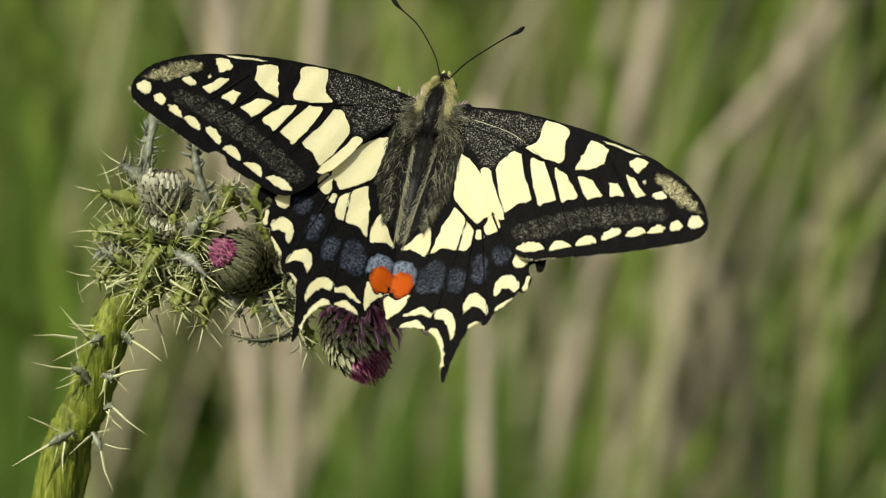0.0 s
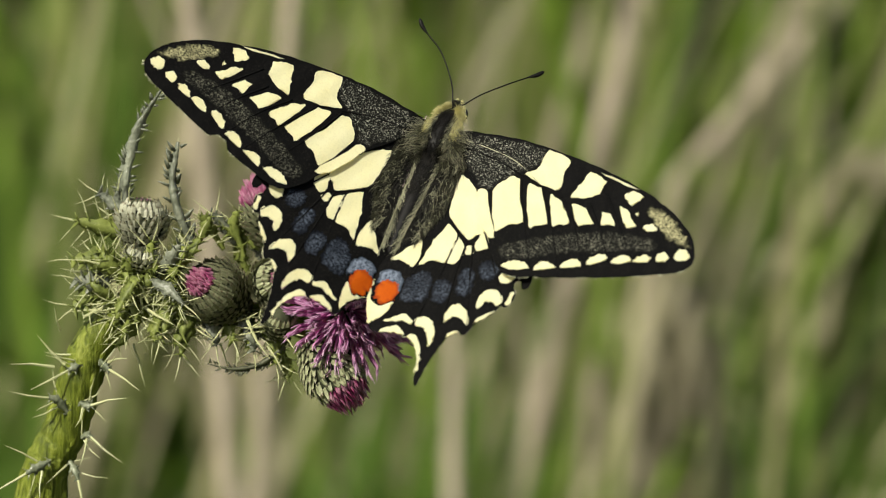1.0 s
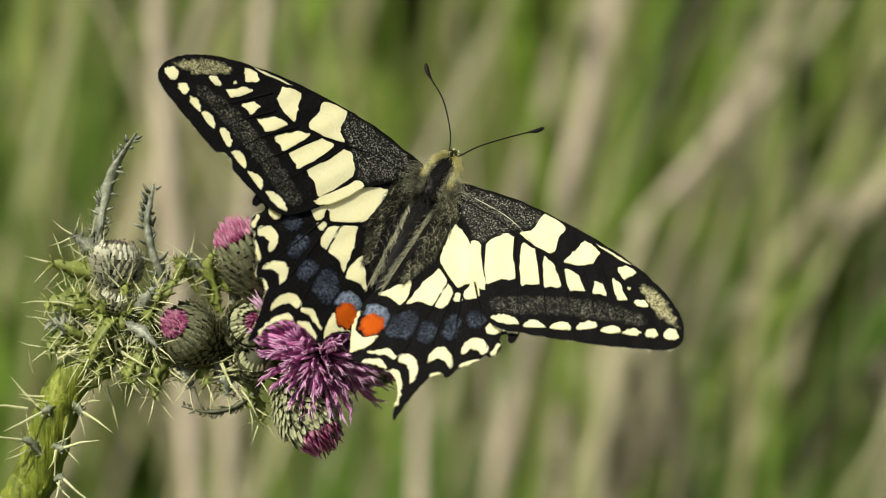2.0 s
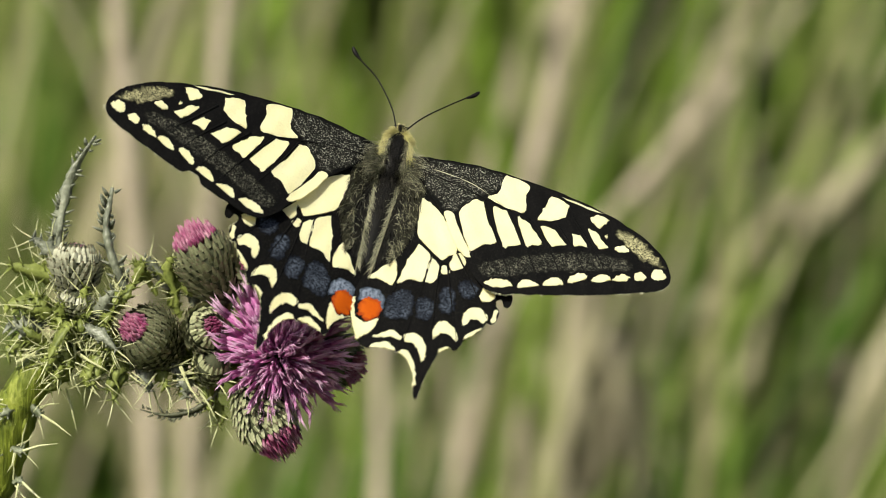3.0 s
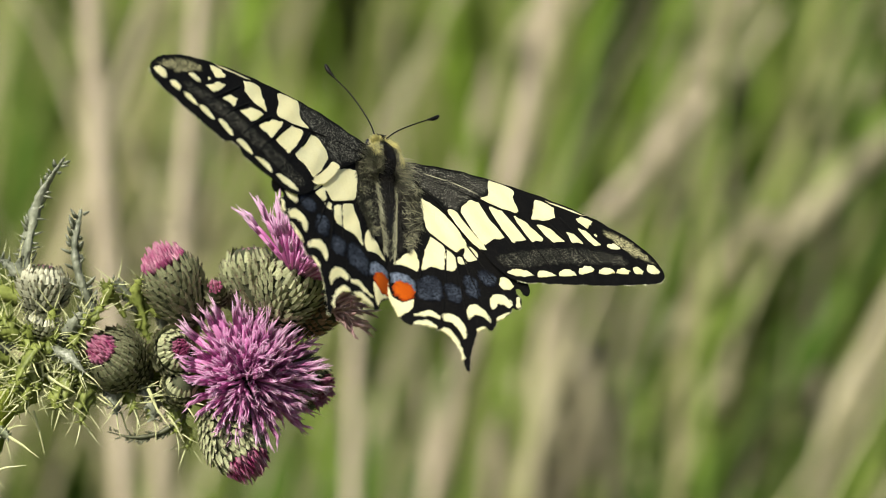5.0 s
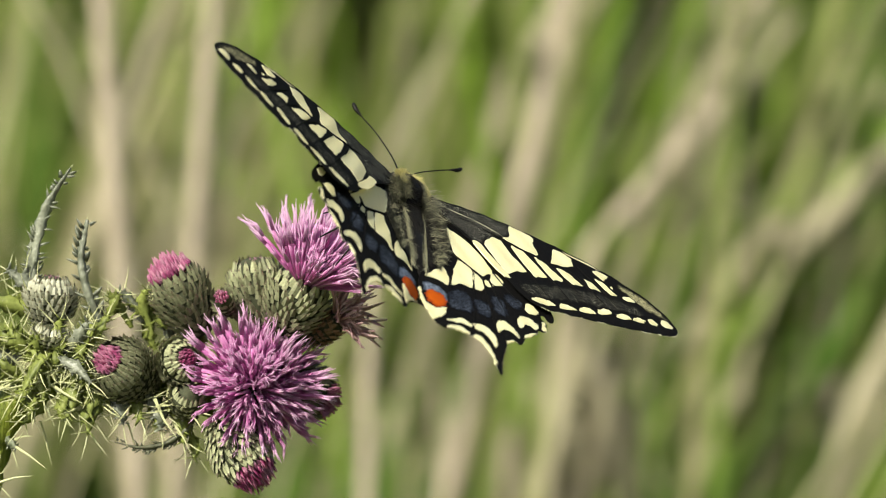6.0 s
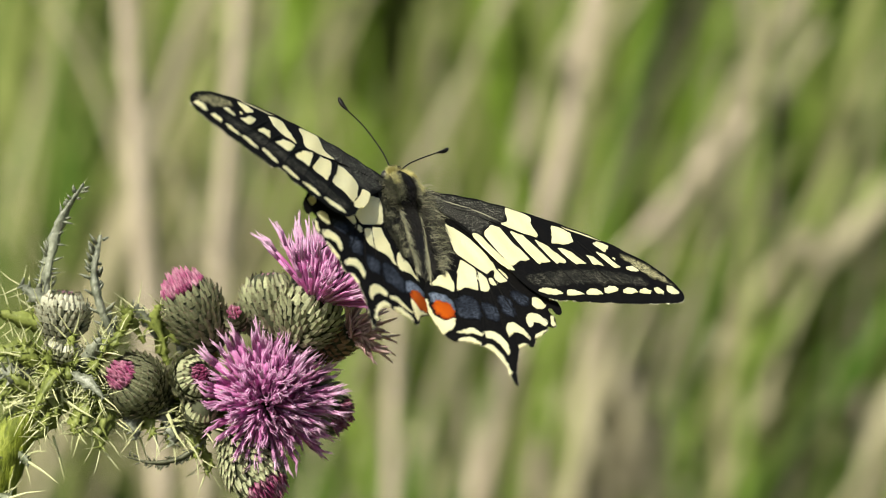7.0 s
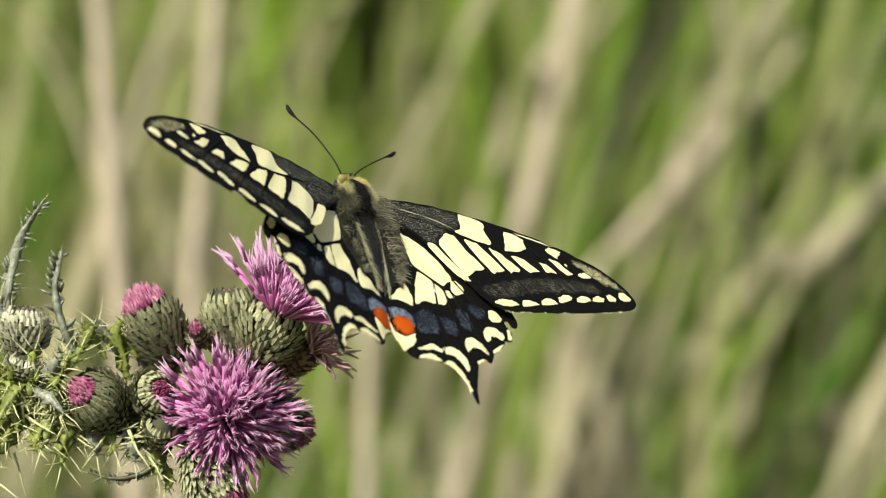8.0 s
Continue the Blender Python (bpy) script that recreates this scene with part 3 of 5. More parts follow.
def withered_crown(size, count):
    def build(head, frame_m, head_long, mouth, rng):
        for k in range(count):
            tilt, w = rng.uniform(0, 1.15), rng.uniform(0, 6.28)
            way = Vector((math.cos(w) * math.sin(tilt), math.sin(w) * math.sin(tilt), math.cos(tilt)))
            start = Vector((0, 0, head_long * 0.9)) + Vector((math.cos(w), math.sin(w), 0)) * mouth * rng.random()
            reach = size * rng.uniform(0.55, 1.1)
            sag = Vector((rng.uniform(-1, 1), rng.uniform(-1, 1), rng.uniform(-1, 0.4))) * size * 0.22
            piece = tube(curve_points([start, start + way * reach * 0.55, start + way * reach + sag], 3), [size * v for v in (0.022, 0.03, 0.034, 0.038, 0.034, 0.028, 0.012)], 5)
            hang("floret", Heap().put(piece, frame_m).mesh("floret"), floret_dry, head)

    return build


BUD_LABEL = "closed grey-green thistle bud with a pink tuft"
# places on the thistle: right, up, away
flower_head("flower_head", "closed grey-green thistle bud with a wide pink crown", at(168, 34, 20), at(106, 150, -5), 102 * UNIT, bract_shaded, bud_crown(46 * UNIT, 270, floret_bud), True, 9, 2, 0.70)
flower_head("flower_head", "grey-green thistle bud, still closed", at(276, 30, 40), at(256, 176, 20), 106 * UNIT, bract_green, bud_crown(16 * UNIT, 30, floret_bud), False, 10, 3, 0.45)
flower_head("flower_head", "open thistle head with upright pink florets", at(304, 36, 0), at(358, 142, -40), 112 * UNIT, bract_green, open_crown(120 * UNIT, 4.3 * UNIT, 0.98, 135, floret_pink, 0.05, lift=0.05), False, 9, 4, 0.55)
flower_head("flower_head", "open pink thistle flower with spreading florets", at(240, -86, 70), at(272, -46, -40), 105 * UNIT, bract_shaded, open_crown(106 * UNIT, 4.0 * UNIT, 1.40, 430, floret_pink, 0.06, lift=0.35, crowd=0.70), False, 7, 5, 0.75)
flower_head("flower_head", "nodding thistle bud with a pale web and a pink tip", at(194, -112, 0), at(266, -216, -50), 104 * UNIT, bract_green, bud_crown(44 * UNIT, 170, floret_bud), True, 8, 6, 0.70)
# the wing's shadow on this head is put into its bract colour
flower_head("flower_head", "thistle head with a purple fringe, its bracts darkened for the wing's shade", at(300, -45, 60), at(395, -85, 30), 96 * UNIT, bract_shaded, open_crown(20 * UNIT, 3.4 * UNIT, 0.5, 60, floret_bud), False, 7, 7, 0.72)
flower_head("flower_head", "withered thistle head with brown-pink bristles", at(330, 20, 40), at(420, 66, 0), 58 * UNIT, bract_brown, withered_crown(80 * UNIT, 80), False, 7, 8, 0.7)
flower_head("flower_head", BUD_LABEL, at(66, -66, 50), at(-1, -8, -50), 118 * UNIT, bract_shaded, bud_crown(36 * UNIT, 190, floret_bud), True, 14, 9, 0.40, 0.105)
flower_head("flower_head", BUD_LABEL, at(112, -28, 20), at(146, -6, -50), 88 * UNIT, bract_green, bud_crown(20 * UNIT, 60, floret_bud), False, 9, 10, 0.36, 0.13)
flower_head("flower_head", "small grey-green thistle bud with a purplish tip", at(-112, 40, 10), at(-100, 140, -5), 92 * UNIT, bract_pale, bud_crown(13 * UNIT, 24, floret_bud), True, 8, 11, 0.40)
flower_head("flower_head", "young green thistle bud", at(-108, 8, -20), at(-98, 50, -35), 62 * UNIT, bract_pale, bud_crown(6 * UNIT, 12, bract_green), False, 5, 12, 0.35)
flower_head("flower_head", "young green thistle bud", at(130, -110, 0), at(150, -60, -50), 60 * UNIT, bract_green, bud_crown(6 * UNIT, 12, bract_green), False, 5, 13, 0.35)
flower_head("flower_head", "small pink-tipped bud between larger heads", at(215, 70, 10), at(203, 103, -45), 36 * UNIT, bract_green, bud_crown(20 * UNIT, 24, floret_bud), False, 5, 14, 0.6)

# stem and branches
stem_line = [root - root] + [at(r, u, a) for r, u, a in ((-560, -3400, 330), (-440, -1300, 180), (-305, -446, 60), (-250, -280, 40), (-198, -128, 20), (-120, -55, 20), (-70, -35, 20))]
line = curve_points(stem_line, 10)
heap = Heap()
radii = []
for i, p in enumerate(line):
    t = i / (len(line) - 1)
    radii.append((0.0040 - 0.0019 * t) * (1 + 0.05 * math.sin(i * 2.1)))
stem = hang("stem", heap.put(tube(line, radii, 14)).mesh("stem"), stem_green, thistle, "ribbed yellow-green spiny stem")
for k in range(7):
    w = 2 * math.pi * k / 7
    rib = [p + Vector((math.cos(w + i * 0.02), math.sin(w + i * 0.02) * 0.8, 0.25 * math.cos(w))) * radii[i] for i, p in enumerate(line)]
    hang("rib", Heap().put(tube(rib, [r * (0.17 + 0.05 * math.sin(i * 1.7 + k)) for i, r in enumerate(radii)], 6)).mesh("rib"), stem_green, stem)
for pts, r0 in (
    ([(-110, -50, 20), (-10, -75, 40), (80, -50, 50), (110, 0, 50), (170, 30, 30)], 16),
    ([(80, -50, 50), (170, -60, 70), (230, 0, 60), (262, 50, 45)], 13),
    ([(170, -60, 70), (240, -40, 70), (300, 35, 10)], 12),
    ([(170, -60, 70), (260, -20, 80), (330, 20, 40)], 9),
    ([(80, -60, 50), (150, -95, 60), (190, -112, 25)], 11),
    ([(150, -90, 60), (240, -80, 80), (300, -45, 60)], 10),
    ([(-130, -50, 20), (-120, 0, 10), (-112, 45, 10)], 11),
    ([(-20, -60, 30), (40, -50, 40), (82, -30, 40)], 11),
):
    line = curve_points([at(*p) for p in pts], 6)
    hang("branch", Heap().put(tube(line, [r0 * UNIT * (1.1 - 0.3 * i / len(line)) for i in range(len(line))], 9)).mesh("branch"), stem_green, thistle)


spine_meshes = []
for k in range(5):
    bend = Vector((math.cos(k * 2.3), math.sin(k * 2.3), 0)) * 0.05
    me = mesh_of("spine", *tube([(0, 0, 0), bend + Vector((0, 0, 0.5)), (0, 0, 1)], [0.042 - 0.003 * k, 0.025, 0.004], 5))
    me.materials.append(spine_straw)
    spine_meshes.append(me)


def spine_on(parent, start, way, long, rng):
    ob = new("spine", rng.choice(spine_meshes))
    ob.parent = parent
    ob.matrix_basis = toward(start, way, rng.uniform(0, 6.3), long)


def spiny_leaf(points, width, seed, material, lobes=7, spine=26, label="", lobed=1.0):
    """A narrow thistle leaf: a folded blade with side lobes that end in straw-coloured spines."""
    rng = random.Random(seed)
    line = curve_points([at(*p) for p in points], 6)
    n = len(line)
    heap, spines = Heap(), []
    face = Vector((rng.uniform(-0.5, 0.5), -1, rng.uniform(0.0, 0.6))).normalized()
    verts, faces = [], []
    for i, p in enumerate(line):
        t = i / (n - 1)
        way = (line[min(i + 1, n - 1)] - line[max(i - 1, 0)]).normalized()
        side = way.cross(face).normalized()
        lift = side.cross(way).normalized()
        w = width * UNIT * (0.35 + 1.3 * t if t < 0.45 else 0.93 * (1 - ((t - 0.45) / 0.55) ** 1.5) + 0.05) * (0.75 + 0.35 * (i % 3 == 1)) * rng.uniform(0.85, 1.15)
        th = width * UNIT * 0.09
        verts += [p - side * w + lift * w * 0.45, p - lift * th, p + side * w + lift * w * 0.45, p + lift * th]
        if i:
            b = 4 * i
            for k in range(4):
                q = (k + 1) % 4
                faces.append((b - 4 + k, b - 4 + q, b + q, b + k))
        if i % max(1, n // (lobes + 1)) == 1 and i < n - 1:
            for s in (-1, 1):
                go = (side * s * rng.uniform(0.7, 1.0) + way * rng.uniform(0.3, 0.8) + lift * rng.uniform(-0.2, 0.6)).normalized()
                lobe = width * UNIT * rng.uniform(0.6, 1.2) * lobed
                start = p + side * s * w * (0.6 if lobed < 1.5 else 0.2)
                heap.put(tube([start, start + go * lobe * 0.6, start + go * lobe], [width * UNIT * 0.36, width * UNIT * 0.20, width * UNIT * 0.03], 5, 0.3))
                if rng.random() < 0.5:
                    spines.append((start + go * lobe * 0.85, go, spine * UNIT * rng.uniform(0.5, 1.3)))
    heap.put((verts, faces))
    end = (line[-1] - line[-2]).normalized()
    spines.append((line[-1] - end * UNIT * 4, end, spine * UNIT * 1.3))
    leaf = hang("leaf", heap.mesh("leaf"), material, thistle, label)
    for start, go, long in spines:
        spine_on(leaf, start, go, long, rng)
    return leaf


# long upright leaves, then the small ones round the crown and along the stem
def upright_leaf(points, width, seed, material, label):
    """A narrow rolled leaf with a bumpy, toothed edge and short spines."""
    rng = random.Random(seed)
    line = curve_points([at(*p) for p in points], 10)
    n = len(line)
    heap = Heap().put(tube(line, [width * UNIT * (0.65 + 0.35 * math.sin(math.pi * i / n)) * (1 - 0.75 * (i / n) ** 2) * rng.uniform(0.82, 1.15) for i in range(n)], 7, 0.6))
    leaf_spines = []
    for i in range(2, n - 1):
        if rng.random() < 0.3:
            continue
        way = (line[i + 1] - line[i - 1]).normalized()
        side = way.cross(Vector((0.1, -1, 0.2))).normalized() * rng.choice((-1, 1))
        go = (side + way * rng.uniform(0.2, 1.8) + Vector((0, -rng.uniform(0, 1.0), 0))).normalized()
        start = line[i] + side * width * UNIT * 0.5
        tooth = width * UNIT * rng.uniform(0.5, 1.8) * (1 - 0.5 * i / n)
        heap.put(tube([start - go * tooth * 0.3, start + go * tooth * 0.5, start + go * tooth], [width * UNIT * 0.45, width * UNIT * 0.3, width * UNIT * 0.06], 5, 0.5))
        leaf_spines.append((start + go * tooth * 0.8, go, rng.uniform(6, 14) * UNIT))
    end = (line[-1] - line[-2]).normalized()
    leaf_spines.append((line[-1], end, 14 * UNIT))
    leaf = hang("leaf", heap.mesh("leaf"), material, thistle, label)
    for start, go, long in leaf_spines:
        spine_on(leaf, start, go, long, rng)


upright_leaf([(-138, 120, 10), (-130, 200, 5), (-106, 270, 0), (-68, 330, -10)], 14, 21, leaf_grey, "narrow grey-green upright leaf with toothed edges")
upright_leaf([(-152, 120, 20), (-138, 190, 12), (-112, 262, 5)], 8, 22, leaf_grey, "narrow grey-green upright leaf with toothed edges")
upright_leaf([(-15, 55, 0), (-38, 110, -5), (-50, 175, -5), (-38, 238, -10)], 17, 23, leaf_grey, "narrow grey-green upright leaf with toothed edges")
spiny_leaf([(-5, 55, 10), (10, 85, 0), (20, 108, -5)], 12, 24, leaf_green, 4, 20)
LEAVES = (
    ((-110, 95, 0), (-150, 125, -5), (-185, 150, -5), 12), ((-120, 70, 0), (-170, 85, -10), (-228, 100, -15), 14), ((-130, 45, 0), (-150, 95, 0), (-165, 110, 0), 9),
    ((-120, 15, -5), (-180, 30, -15), (-232, 28, -20), 15), ((-140, 0, 0), (-190, -10, -15), (-225, -5, -20), 15), ((-150, -40, -5), (-200, -40, -15), (-228, -60, -25), 16),
    ((-120, -20, -10), (-150, 10, -30), (-165, 50, -45), 12), ((-100, -10, -20), (-90, 30, -40), (-80, 65, -50), 11), ((-80, -10, -20), (-50, 30, -40), (-30, 60, -50), 12),
    ((-60, -15, -20), (-45, 5, -35), (-30, 36, -45), 11), ((-70, -35, -20), (-60, -80, -40), (-70, -120, -50), 13), ((-40, -40, -10), (-25, -80, -30), (-45, -130, -40), 14),
    ((-20, -45, 0), (20, -90, -20), (30, -130, -30), 12), ((0, -40, -10), (-20, -90, -30), (-35, -150, -40), 12), ((-100, -40, -15), (-120, -90, -35), (-150, -130, -45), 12),
    ((20, -60, 0), (50, -95, -15), (60, -120, -25), 12), ((60, -60, 0), (90, -105, -10), (95, -140, -15), 13), ((100, -105, 10), (90, -120, 0), (80, -135, 0), 9),
    ((110, -90, 10), (130, -120, 0), (135, -165, -5), 12), ((40, 45, 20), (10, 95, 5), (-5, 105, 0), 9), ((60, 55, 30), (35, 95, 20), (15, 112, 15), 9), ((75, 40, 20), (60, 90, 10), (70, 118, 0), 10),
    ((105, 45, 30), (60, 80, 25), (28, 92, 20), 12), ((-70, 0, -30), (-50, -20, -50), (-35, -50, -60), 10), ((-110, -10, -30), (-60, -20, -60), (-20, -55, -75), 10),
    ((140, -130, 30), (155, -170, 20), (150, -190, 15), 10), ((-90, 10, -30), (-120, -20, -55), (-150, -75, -65), 10),
    ((80, 5, 48), (68, 45, 42), (84, 78, 36), 11), ((112, 5, 48), (100, 50, 42), (82, 96, 36), 10), ((95, -65, 44), (82, -95, 38), (96, -122, 32), 12), ((124, -60, 46), (110, -92, 40), (122, -126, 32), 12),
)
for k, (a, b, c, w) in enumerate(LEAVES):
    spiny_leaf([a, b, c], w * 1.35, 40 + k, leaf_green if k % 4 else leaf_grey, 4, 34)
rng = random.Random(77)
for k in range(64):
    a = (rng.uniform(-150, 30), rng.uniform(-70, 30), rng.uniform(-30, 25))
    way = rng.uniform(0, 6.28)
    long = rng.uniform(35, 70)
    b = (a[0] + math.cos(way) * long * 0.6, a[1] + math.sin(way) * long * 0.5, a[2] - 18)
    c = (a[0] + math.cos(way) * long, a[1] + math.sin(way) * long, a[2] - rng.uniform(5, 45))
    wide = rng.uniform(10, 18)
    # none in front of the round head whose bracts are toned down for shade
    if all(math.hypot(p[0] - 36, p[1] + 34) > 66 for p in (a, b, c)):
        spiny_leaf([a, b, c], wide, 140 + k, leaf_green, 4, 28)
for k, (a, b, c, w) in enumerate((
    ((-205, -140, 0), (-235, -175, -20), (-262, -190, -30), 17), ((-180, -150, -20), (-160, -170, -40), (-145, -180, -50), 16), ((-235, -250, 0), (-268, -205, -25), (-300, -196, -40), 16),
    ((-215, -225, -30), (-190, -235, -50), (-172, -232, -60), 15), ((-270, -330, 0), (-310, -350, -20), (-345, -370, -30), 17), ((-235, -330, -20), (-215, -360, -40), (-205, -390, -45), 15),
    ((-215, -290, -10), (-195, -280, -25), (-180, -290, -30), 12),
)):
    b, c = [tuple(p + (q - p) * 0.62 for p, q in zip(a, end)) for end in (b, c)]
    spiny_leaf([a, b, c], w * 0.62, 90 + k, leaf_stem, 3, 58)

upright_leaf([(158, -112, 10), (132, -142, 0), (100, -162, -5), (56, -168, -10), (12, -158, -15)], 10, 171, leaf_dark, "narrow dark curved leaf below the flowers")

# loose spines among the crown leaves
rng = random.Random(5)
for r0, u0, spread_r, spread_u, count in ((-75, -58, 75, 42, 74), (75, -92, 55, 28, 26), (-150, -10, 50, 60, 10), (-235, -230, 40, 130, 3)):
    for _ in range(count):
        r, u = r0 + rng.gauss(0, 0.6) * spread_r, u0 + rng.gauss(0, 0.6) * spread_u
        way = Vector((rng.gauss(0, 1) + (r - r0) / spread_r, -abs(rng.gauss(0.3, 0.5)), rng.gauss(-0.1, 0.8) + (u - u0) / spread_u)).normalized()
        depth, reach = rng.uniform(-35, 0), rng.uniform(30, 85)
        if math.hypot(r + way.x * reach * 0.6 - 36, u + way.z * reach * 0.6 + 34) > 56:
            spine_on(thistle, at(r, u, depth), way, reach * UNIT, rng)


# ---- butterfly ----
from mathutils import geometry

butterfly = tagged(new("butterfly"), "cream and black swallowtail butterfly with spread wings on the thistle", "butterfly")
HINGE_X = 1.6


def hinge(side, z, rx, ry, rz):
    """A wing's pose on the body; z is the height of its root."""
    return pose(side * HINGE_X * MM, 0, z * MM, rx, ry, rz)


def feeler(side, rx, ry, rz):
    """An antenna's pose on the head."""
    return pose(side * 0.5 * MM, 7.6 * MM, 0.2 * MM, rx, ry, rz)


def camber(u, v, side=1):
    """The wing's gentle arch, in millimetres; the inner edge of the left hindwing folds down beside the abdomen."""
    fold = 0.0 if side > 0 else min(1.0, max(0.0, (-v - 12) / 4)) * max(0.0, 0.4 - u) ** 1.1 * 0.15
    return -fold + 0.55 * math.sin(min(1.0, max(0.0, u / 36)) * math.pi) * 0.6 - 0.0012 * (v + 6) ** 2 + 0.05 * math.sin(u * 1.9 + v * 0.8)


def closed_curve(points, steps, tight=0.28):
    """A closed line through the points, with corners only slightly rounded."""
    n = len(points)
    p = [Vector((*q, 0)) for q in points]
    out = []
    for i in range(n):
        a, b, c, d = p[i - 1], p[i], p[(i + 1) % n], p[(i + 2) % n]
        for s in range(steps):
            t = s / steps
            t2, t3 = t * t, t * t * t
            out.append(b * (2 * t3 - 3 * t2 + 1) + c * (3 * t2 - 2 * t3) + (c - a) * tight * (t3 - 2 * t2 + t) + (d - b) * tight * (t3 - t2))
    return out


def within(x, y, loop):
    """Whether a point lies inside a closed line."""
    odd = False
    for a, b in zip(loop, (*loop[1:], loop[0])):
        if (a.y > y) != (b.y > y) and x < (b.x - a.x) * (y - a.y) / (b.y - a.y) + a.x:
            odd = not odd
    return odd


def sheet(points, side, half, grid, ragged, steps=4, tight=0.28, cuts=()):
    """A thin solid plate with the given outline, arched like the wing. half: half its thickness in millimetres; cuts: outlines left open for pale patches, through which light shines."""
    rng = random.Random(len(points) * 7 + int(points[0][0] * 10))
    loop = [Vector((q.x + rng.gauss(0, ragged), q.y + rng.gauss(0, ragged))) for q in closed_curve(points, steps, tight)]
    inner = []
    us, vs = [q.x for q in loop], [q.y for q in loop]
    u = min(us)
    while u < max(us):
        v = min(vs)
        while v < max(vs):
            inner.append(Vector((u + rng.uniform(-0.1, 0.1), v + rng.uniform(-0.1, 0.1))))
            v += grid
        u += grid
    n = len(loop)
    flat, edges = loop + inner, []
    for cut in cuts:
        first = len(flat)
        flat = flat + cut
        edges += [(first + i, first + (i + 1) % len(cut)) for i in range(len(cut))]
    co, _, tris, *_ = geometry.delaunay_2d_cdt(flat, edges, [list(range(n))], 1, 1e-5)
    if cuts:
        def open_here(f):
            x, y = sum(co[i].x for i in f) / 3, sum(co[i].y for i in f) / 3
            return any(within(x, y, cut) for cut in cuts)
        tris = [f for f in tris if not open_here(f)]
    verts, faces = [], []
    m = len(co)
    for sign in (1, -1):
        for q in co:
            verts.append((side * q.x * MM, q.y * MM, (camber(q.x, q.y, side) + sign * half) * MM))
    edges = {}
    for f in tris:
        for a, b in zip(f, (*f[1:], f[0])):
            edges[(a, b)] = True
        top = tuple(f) if side > 0 else tuple(reversed(f))
        faces.append(top)
        faces.append(tuple(i + m for i in reversed(top)))
    for a, b in edges:
        if (b, a) not in edges:
            q = (b, a, a + m, b + m)
            faces.append(q if side > 0 else tuple(reversed(q)))
    return verts, faces, [0.0 if i % m < n else 1.0 for i in range(2 * m)]


def plate(name, verts, faces, inside):
    """A wing sheet's mesh, with a note on each vertex whether it lies on the rim."""
    me = mesh_of(name, verts, faces)
    me.attributes.new("inside", "FLOAT", "POINT").data.foreach_set("value", inside)
    return me


CUTS = []


def patch(wing, side, name, material, points):
    if wing is None:
        if material == scale_cream:
            CUTS.append([Vector((q.x, q.y)) for q in closed_curve(points, 4)])
        return
    lift = {"dusted_base": 0.075, "dusted_band": 0.075, "dusted_apex": 0.075}.get(name, 0.10)
    if name == "eyespot":
        lift = 0.12
    loose = "dust" in name or "blue_p" in name or name == "eyespot"
    hang(name, plate(name, *sheet(points, side, lift, 0.6, 0.13 if loose else 0.075, 9 if loose else 4)), material, wing, smooth=False)


def vein(wing, side, points, width=0.16):
    line = curve_points([(side * u * MM, v * MM, (camber(u, v, side) + 0.03) * MM) for u, v in points], 6)
    hang("vein", Heap().put(tube(line, [width * MM * (1 - 0.5 * i / len(line)) for i in range(len(line))], 6)).mesh("vein"), scale_black, wing)


FORE_OUTLINE = [(0.6, 3.3), (2.1, 3.7), (5.1, 3.9), (8.7, 4.0), (11.8, 3.7), (15.6, 3.1), (19.4, 2.4), (23.3, 1.4), (26.5, 0.3), (29.7, -1.1), (32.2, -2.7), (34.1, -4.4), (35.3, -6.5), (35.6, -8.1), (35.1, -9.3), (34.1, -10.1), (31.4, -11.2), (28.1, -12.4), (24.8, -13.4), (21.4, -14.4), (18.0, -15.2), (15.3, -15.8), (13.4, -15.6), (11.3, -13.6), (9.9, -11.1), (7.9, -7.9), (5.9, -4.7), (1.8, 0.6)]


